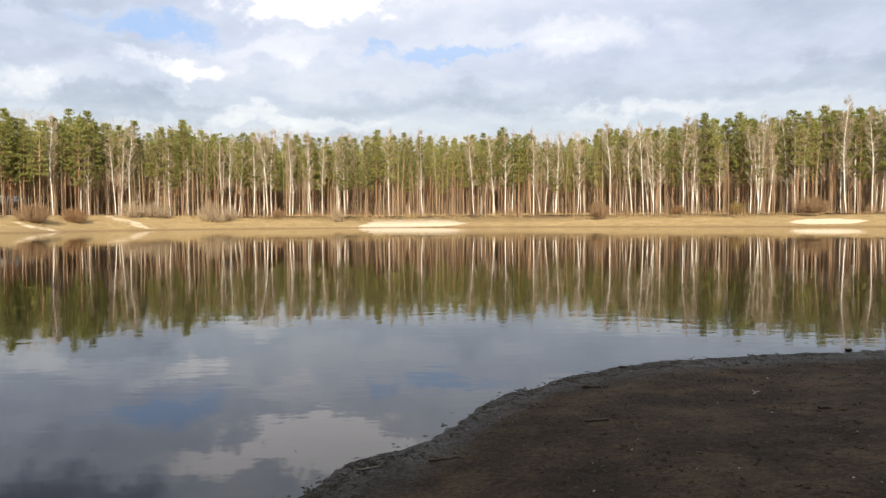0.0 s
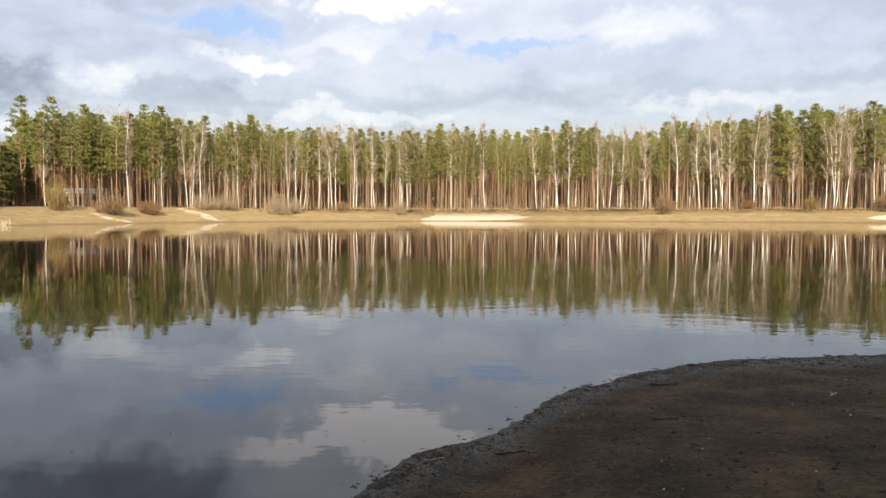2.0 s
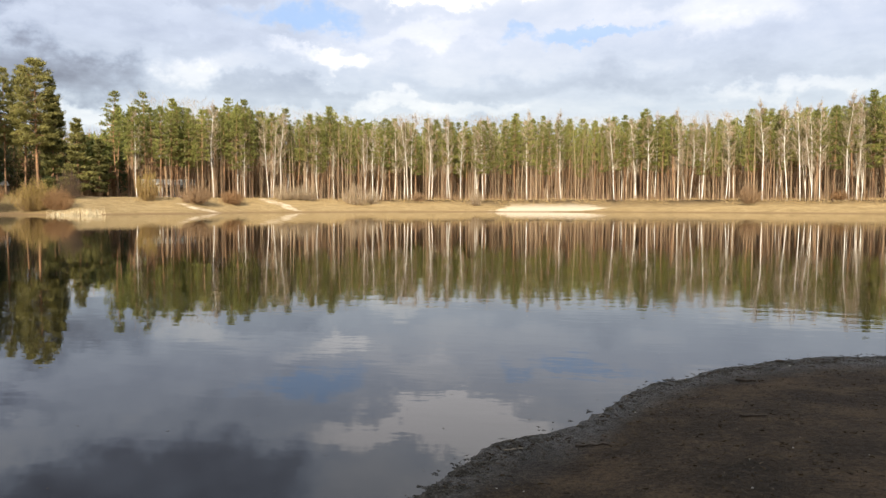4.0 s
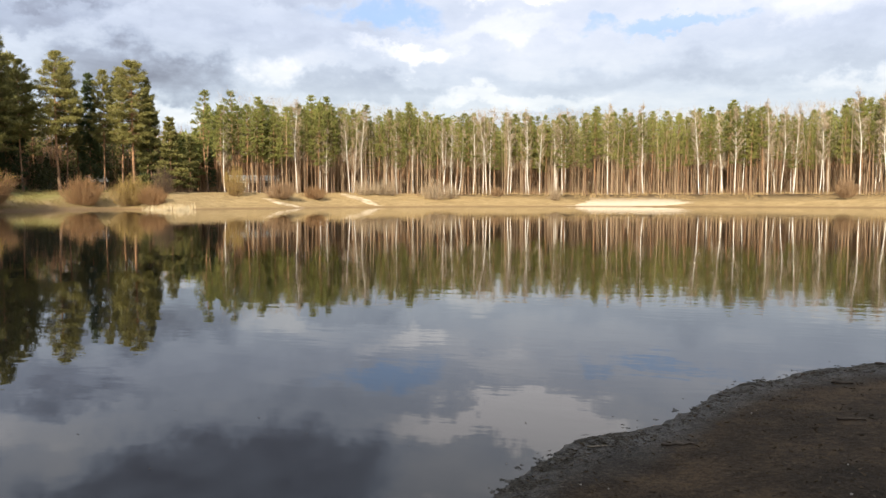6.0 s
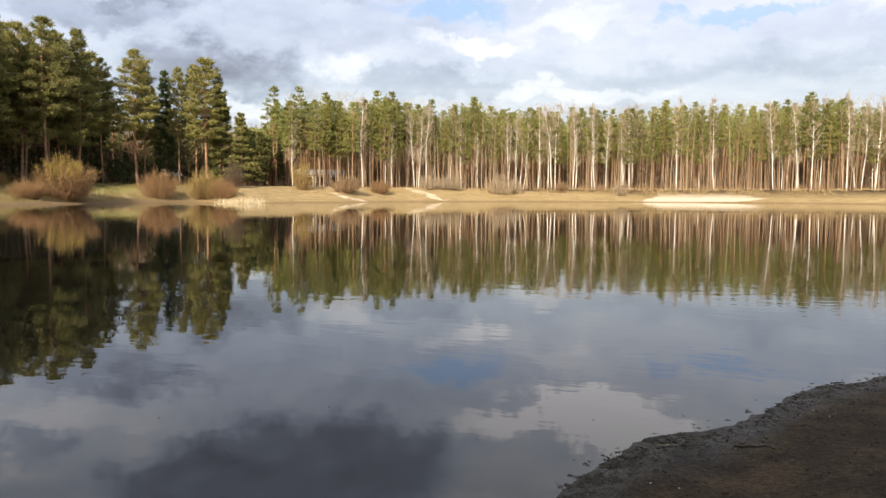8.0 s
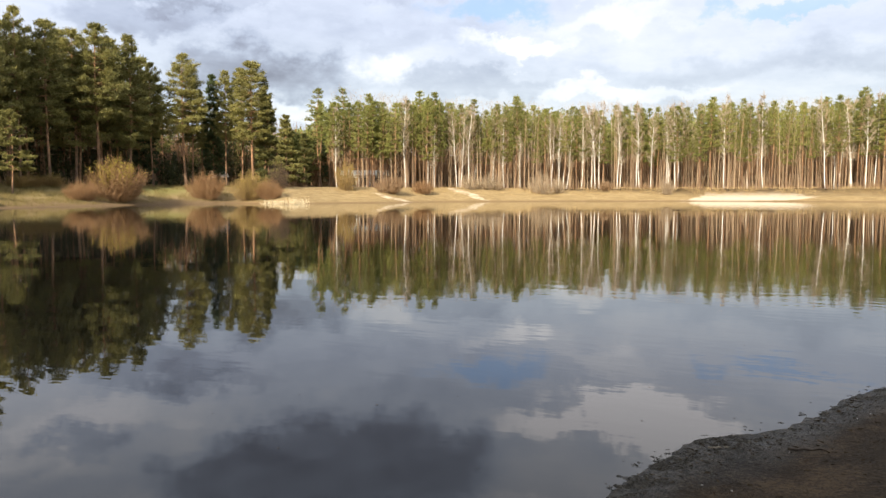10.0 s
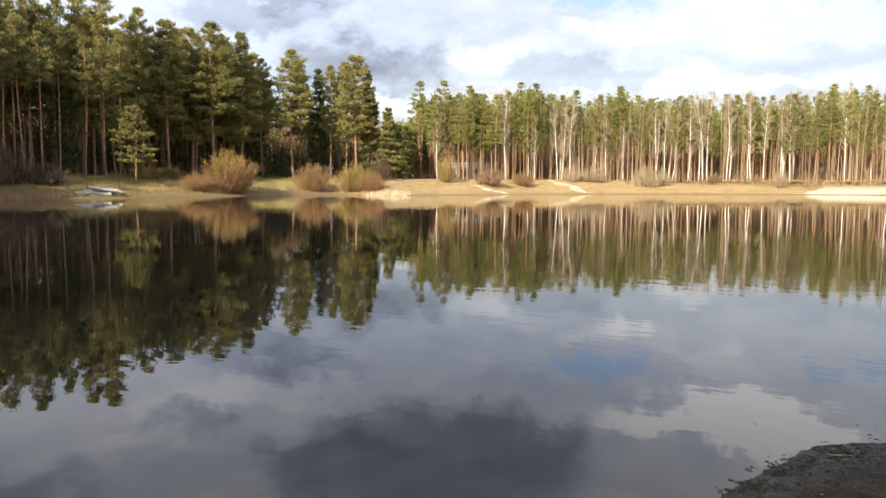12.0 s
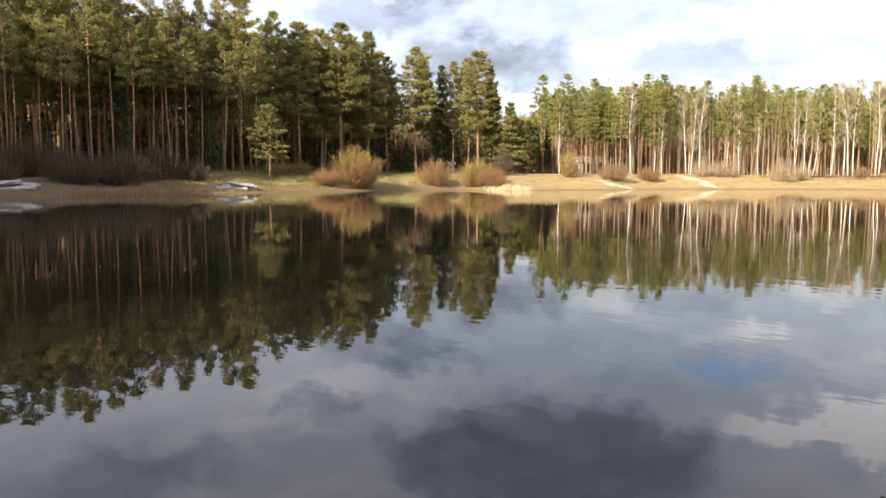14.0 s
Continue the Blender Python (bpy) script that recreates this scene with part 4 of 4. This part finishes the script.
def plant_bushes():
    shore = lambda az, inset: float(far_shore(az)) + inset
    plant_bush(48.0, shore(48.0, 5.0), 5.0, 5.6, MIXED_BUSH, "large reddish willow bush with yellow-green top on the shore")
    plant_bush(50.3, shore(50.3, 6.5), 2.6, 2.6, RED_BUSH, "reddish bare bush beside the large willow")
    plant_bush(42.0, shore(42.0, 4.0), 3.3, 4.3, RED_BUSH, "rust-brown bare willow bush on the bank")
    plant_bush(38.9, shore(38.9, 4.0), 3.5, 4.4, GOLD_BUSH, "golden-brown rounded willow bush on the bank")
    plant_bush(37.5, shore(37.5, 5.0), 2.3, 3.1, RED_BUSH, "brown bare bush leaning beside the golden willow")
    plant_bush(31.9, shore(31.9, 12.0), 2.5, 5.0, AIRY_BUSH, "pale yellow-green willow bush before the wood")
    plant_bush(36.9, shore(36.9, 14.0), 1.9, 4.6, DARK_BUSH, "grey-brown thicket at the edge of the wood")
    plant_bush(28.6, shore(28.6, 9.0), 3.2, 2.9, BROWN_BUSH, "low brown bush on the far bank")
    plant_bush(26.1, shore(26.1, 8.0), 2.3, 2.6, RED_BUSH, "small reddish-brown bush on the far bank")
    for az in (22.4, 21.3, 20.4):
        plant_bush(az, shore(az, 11.0), 2.6, 3.0, THIN_BUSH, "pale thin thicket at the edge of the wood")
    plant_bush(17.0, shore(17.0, 8.0), 3.4, 4.3, THIN_BUSH, "spreading bare bush on the far bank")
    plant_bush(15.9, shore(15.9, 9.0), 2.2, 3.2, THIN_BUSH, "spreading bare bush on the far bank")
    plant_bush(12.3, shore(12.3, 10.0), 1.8, 2.0, BROWN_BUSH, "low bare bush at the edge of the wood")
    plant_bush(8.0, shore(8.0, 7.0), 2.0, 3.4, THIN_BUSH, "thin pale bush on the far bank")
    plant_bush(-11.8, shore(-11.8, 7.5), 2.5, 3.5, BROWN_BUSH, "dense round brown bush on the far bank")
    plant_bush(-17.4, shore(-17.4, 12.0), 1.9, 1.8, RED_BUSH, "low reddish bush at the edge of the wood")
    plant_bush(-21.4, shore(-21.4, 12.5), 1.8, 2.4, AIRY_BUSH, "thin golden bush at the edge of the wood")
    plant_bush(-26.3, shore(-26.3, 13.5), 3.6, 3.2, BROWN_BUSH, "wide brown thicket at the edge of the wood")
    for k in range(40):
        az = RNG.uniform(-33, 30)
        plant_bush(az, shore(az, RNG.uniform(10.5, 16)), RNG.uniform(0.6, 1.5), RNG.uniform(0.5, 1.5), LOW_BUSH, "low bare brown brush along the far wood", "low brush along the far wood")
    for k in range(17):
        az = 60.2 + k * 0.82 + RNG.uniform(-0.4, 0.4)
        plant_bush(az, shore(az, RNG.uniform(10, 17)), RNG.uniform(1.8, 3.6), RNG.uniform(1.6, 4.6), DARK_BUSH, "brown bare thicket, colour darkened for the shade of the pines")
    for az in (52.0, 53.2, 54.0):
        plant_bush(az, shore(az, 19.0), 1.9, 1.9, GOLD_BUSH, "low golden brush at the foot of the pines")


plant_bushes()


# ---- reeds and grass ----
def build_reeds():
    rng = np.random.default_rng(11)

    def bed(name, label, low, high, near, far, count, tall, mat, wide):
        soup = Soup()
        az = low + (high - low) * rng.beta(1.7, 1.7, count)
        d = far_shore(az) + near + (far - near) * rng.beta(1.3, 1.3, count)
        x, y = -d * np.sin(np.radians(az)), d * np.cos(np.radians(az))
        z = np.maximum(land(az, d), -0.25)
        patch = rough(x, y, 2.2, 3)
        keep = patch > -0.2
        base = np.stack([x, y, z - 0.03], 1)[keep]
        n = len(base)
        soup.blades(base, rng.normal(size=(n, 3)) * 0.22 + np.array([0, 0, 1.0]), tall * rng.uniform(0.45, 1.2, n) * (1 + 0.5 * patch[keep]), wide, rng)
        tagged(new(name, soup.mesh(name, mat)), label, "reeds" if "reed" in name else "grass", kind="stuff")

    bed("reed_bed", "pale dry reeds standing in the shallow water", 34.6, 38.3, -2.2, 1.4, 800, 0.9, REED, 0.05)
    bed("reed_bed", "tawny dry reeds along the shaded shore", 58.2, 68.5, -1.2, 3.4, 3200, 0.8, BROWN_TWIG, 0.045)
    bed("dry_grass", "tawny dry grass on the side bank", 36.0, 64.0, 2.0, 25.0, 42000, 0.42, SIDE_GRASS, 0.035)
    bed("dry_grass", "short dry grass along the top of the far bank", -36.0, 34.0, 6.0, 16.0, 26000, 0.34, GRASS, 0.04)


build_reeds()


# ---- concrete slabs on the side shore ----
def slab(az, d, z, size, turn, pitch, roll, seed, tip=9.0):
    rng = np.random.default_rng(seed)
    bm = bmesh.new()
    bmesh.ops.create_cube(bm, size=1.0)
    bmesh.ops.subdivide_edges(bm, edges=bm.edges[:], cuts=3, use_grid_fill=True)
    for v in bm.verts:
        v.co = Vector((v.co.x * size[0], v.co.y * size[1], v.co.z * size[2]))
        v.co += Vector(rng.normal(size=3)) * 0.035
    bmesh.ops.bevel(bm, geom=[e for e in bm.edges if e.calc_face_angle(0) > 0.9], offset=0.02, segments=1, affect="EDGES")
    data = bpy.data.meshes.new("concrete_slab")
    bm.to_mesh(data)
    bm.free()
    data.materials.append(CONCRETE)
    ob = new("concrete_slab", data)
    # Tipped towards the camera so that the slab's top shows.
    tip_turn = Matrix.Rotation(radians(tip), 4, Vector((math.cos(radians(az)), math.sin(radians(az)), 0)))
    ob.matrix_basis = Matrix.Translation(polar(az, d, ground_at(az, d) + z)) @ tip_turn @ Euler((radians(roll), radians(pitch), radians(turn))).to_matrix().to_4x4()
    tagged(ob, "broken pale grey concrete slab tilted on the shore", "slab", "broken slabs on the shore")


for az, inset, z, size, turn, pitch, roll, seed in (
    (56.9, 5.8, 0.20, (2.6, 1.6, 0.26), 66, 4, 4, 1), (56.5, 6.0, 0.56, (3.0, 1.7, 0.22), 56, 6, -5, 2), (57.7, 5.6, 0.24, (1.6, 1.3, 0.24), 75, -8, 6, 3),
    (55.7, 5.7, 0.24, (1.2, 0.9, 0.30), 40, 6, 8, 4), (57.2, 4.4, 0.02, (0.8, 0.6, 0.2), 20, 4, 3, 5),
    (71.0, 7.0, 0.12, (3.2, 1.8, 0.26), 62, -4, 3, 6), (71.8, 7.6, 0.40, (3.0, 1.6, 0.22), 75, -6, -3, 7), (70.4, 7.8, 0.26, (2.0, 1.1, 0.2), 50, 3, 2, 8),
):
    slab(az, float(far_shore(az)) + inset, z, size, turn, pitch, roll, seed)


# ---- buildings far behind the trees ----
def shed(az, d, long, deep, tall, turn, label):
    p = polar(az, d, ground_at(az, d) - 0.1)
    root = new("shed")
    root.matrix_basis = Matrix.Translation(p) @ Matrix.Rotation(radians(turn), 4, "Z")
    tagged(root, label, "shed")

    def box(name, mat, cx, cy, cz, sx, sy, sz, label=""):
        bm = bmesh.new()
        bmesh.ops.create_cube(bm, size=1.0, matrix=Matrix.Translation((cx, cy, cz)) @ Matrix.Diagonal((sx, sy, sz, 1)))
        part(name, bm, mat, root, label)

    box("wall", WHITEWASH, 0, 0, tall / 2, long, deep, tall)
    bm = bmesh.new()
    w, l, o = deep / 2 + 0.35, long / 2 + 0.3, tall + 0.005
    pts = [bm.verts.new(q) for q in ((-l, -w, o), (l, -w, o), (l, w, o), (-l, w, o), (-l, 0, o + 1.1), (l, 0, o + 1.1))]
    for f in ((0, 1, 5, 4), (2, 3, 4, 5), (0, 4, 3), (1, 2, 5), (0, 3, 2, 1)):
        bm.faces.new([pts[i] for i in f])
    part("roof", bm, ROOFING, root, "pale sheet roof")
    for k in range(3):
        box("window", STICK, (k - 1) * long / 3.4, -deep / 2 - 0.02, tall * 0.5, 1.7, 0.06, 1.5, "dark window")


shed(30.5, 154, 9.0, 4, 2.4, 30, "low whitewashed shed seen between the far trunks")
shed(41.2, 139, 2.4, 2.4, 1.8, 60, "small pale-roofed hut behind the bushes")


# ---- sticks, pebbles and drift on the near beach ----
def stick(x, y, long, turn, thick, mat, label, twig=False):
    rng = np.random.default_rng(int(1000 * abs(x) + 10 * long))
    az, d = math.degrees(math.atan2(-x, y)), math.hypot(x, y)
    soup = Soup()
    g = np.linspace(-0.5, 0.5, 7)
    line = np.stack([g * long, 0.03 * long * np.sin(g * 7), 0 * g + 0.004 * rng.normal(size=7)], 1)
    soup.tube(line, thick * (1 - 0.35 * (g + 0.5)), 6)
    data = soup.mesh("stick", mat, True)
    m = Matrix.Translation((x, y, ground_at(az, d) + thick * 0.7)) @ Matrix.Rotation(radians(turn), 4, "Z")
    if not twig:
        ob = new("stick", data)
        ob.matrix_basis = m
        return tagged(ob, label, "stick", "sticks on the beach")
    fork = Soup()
    fork.tube([line[3], line[3] + np.array([0.16, 0.14, 0.05]) * long * 1.6], [thick * 0.7, thick * 0.3], 5)
    return thing("stick", m, [("stem", data, ""), ("side_twig", fork.mesh("side_twig", mat, True), "")], label, "stick", "sticks on the beach")


stick(0.17, 4.86, 0.27, 14, 0.009, STICK, "thin dark fallen stick on the damp soil")
stick(2.77, 6.33, 0.17, 48, 0.008, PALE_STICK, "small forked pale twig on the damp soil", True)
stick(1.25, 5.45, 0.18, 5, 0.010, STICK, "short dark stick lying on the soil")
stick(3.0, 5.6, 0.12, -10, 0.012, STICK, "short dark stick lying on the soil")
stick(-0.35, 4.75, 0.14, 30, 0.006, PALE_STICK, "thin pale twig at the water's edge")
stick(1.5, 6.9, 0.16, -4, 0.014, STICK, "short dark stick lying on the soil")


def pebble_mesh(seed):
    rng = np.random.default_rng(seed)
    bm = bmesh.new()
    bmesh.ops.create_icosphere(bm, subdivisions=1, radius=1.0)
    for v in bm.verts:
        v.co = Vector((v.co.x * 1.2, v.co.y * 0.9, v.co.z * 0.55)) * rng.uniform(0.8, 1.15)
    data = bpy.data.meshes.new("pebble")
    bm.to_mesh(data)
    bm.free()
    data.polygons.foreach_set("use_smooth", [True] * len(data.polygons))
    data.materials.append(PEBBLE)
    return data


def scatter_beach():
    shapes = [pebble_mesh(k) for k in range(5)]
    rng = np.random.default_rng(21)
    made = 0
    while made < 40:
        az, d = rng.uniform(-34, 15), rng.uniform(3.2, 10)
        if d > near_shore(az) - 0.15:
            continue
        size = rng.choice([0.004, 0.006, 0.008, 0.012], p=[0.5, 0.36, 0.12, 0.02])
        ob = new("pebble", shapes[made % 5])
        ob.matrix_basis = Matrix.Translation(polar(az, d, ground_at(az, d) + size * 0.3)) @ Matrix.Rotation(rng.uniform(0, 6), 4, "Z") @ Matrix.Diagonal((size, size, size, 1))
        tagged(ob, "small pale pebble on the damp soil", "pebble", "pebbles on the beach")
        made += 1
    for x, y, size in ((2.04, 7.97, 0.035), (3.4, 8.1, 0.03), (5.0, 9.0, 0.035)):
        az, d = math.degrees(math.atan2(-x, y)), math.hypot(x, y)
        ob = new("clod", shapes[0].copy())
        ob.data.materials[0] = STICK
        ob.matrix_basis = Matrix.Translation((x, y, max(ground_at(az, d), 0.0) + size * 0.3)) @ Matrix.Diagonal((size * 1.3, size, size, 1))
        tagged(ob, "dark clod of soil at the water's edge", "clod", "clods at the water's edge")
    # drift of leaves, bark and dead grass
    drift = Soup()
    count = 48000
    az, d = rng.uniform(-38, 30, count), 2.5 + 9 * rng.random(count) ** 0.8
    inland = near_shore(az) - d
    x, y = -d * np.sin(np.radians(az)), d * np.cos(np.radians(az))
    edge = np.exp(-((inland - 0.15) / 0.22) ** 2)
    keep = (rng.random(count) < 0.16 + 0.5 * edge) & (inland > 0.02) & (rough(x, y, 0.6, 3) > -0.35)
    z = land(az, d)
    keep &= z > 0.006
    base = np.stack([x, y, z + 0.003], 1)[keep]
    n = len(base)
    drift.blades(base, rng.normal(size=(n, 3)) * np.array([1, 1, 0.05]) + np.array([0, 0, 0.03]), rng.uniform(0.012, 0.05, n), 0.012, rng)
    # a ragged fringe of small bits, half of it awash
    fringe = Soup()
    count = 130000
    az = rng.uniform(-38, 34, count)
    inland = rng.normal(size=count) * 0.25 + 0.12
    d = near_shore(az) - inland
    x, y = -d * np.sin(np.radians(az)), d * np.cos(np.radians(az))
    z = land(az, d)
    clump = rough(x, y, 0.07, 3, 0.8)
    keep = (clump > np.where(z < 0, 0.28 - z * 16, 0.05)) & (z > -0.04)
    base = np.stack([x, y, np.maximum(z, 0.0) + 0.001], 1)[keep]
    n = len(base)
    fringe.blades(base, rng.normal(size=(n, 3)) * np.array([1, 1, 0.10]) + np.array([0, 0, 0.05]), rng.uniform(0.006, 0.024, n), rng.uniform(0.003, 0.008, n), rng)
    tagged(new("shore_litter", fringe.mesh("shore_litter", FRINGE)), "ragged fringe of wet leaf bits along the waterline", "litter", kind="stuff")
    tagged(new("drift_litter", drift.mesh("drift_litter", DRIFT)), "dark drifted leaf and bark litter on the beach", "litter", kind="stuff")


DRIFT = twig_material("drift_litter", (0.022, 0.016, 0.010), (0.12, 0.085, 0.05))
FRINGE = twig_material("wet_litter", (0.022, 0.020, 0.017), (0.21, 0.19, 0.155))
scatter_beach()


def float_leaves():
    """Fallen leaves and bark afloat near the beach."""
    rng = np.random.default_rng(33)
    soup = Soup()
    soup.add([(0, 0, 0), (0.6, 0.35, 0.06), (1.2, 0, 0.02), (0.6, -0.35, 0.05)], [(0, 2, 1), (0, 3, 2)])
    shape = soup.mesh("floating_leaf", DRIFT)
    made = 0
    while made < 34:
        az, d = rng.uniform(-30, 50), rng.uniform(3.6, 14)
        if d < near_shore(az) + 0.25 or d > near_shore(az) + 3.5:
            continue
        size = rng.uniform(0.008, 0.02)
        ob = new("floating_leaf", shape)
        ob.matrix_basis = Matrix.Translation(polar(az, d, 0.002)) @ Matrix.Rotation(rng.uniform(0, 6), 4, "Z") @ Matrix.Diagonal((size, size, size, 1))
        tagged(ob, "tiny brown leaf afloat on the lake", "leaf", "leaves afloat by the beach")
        made += 1


float_leaves()
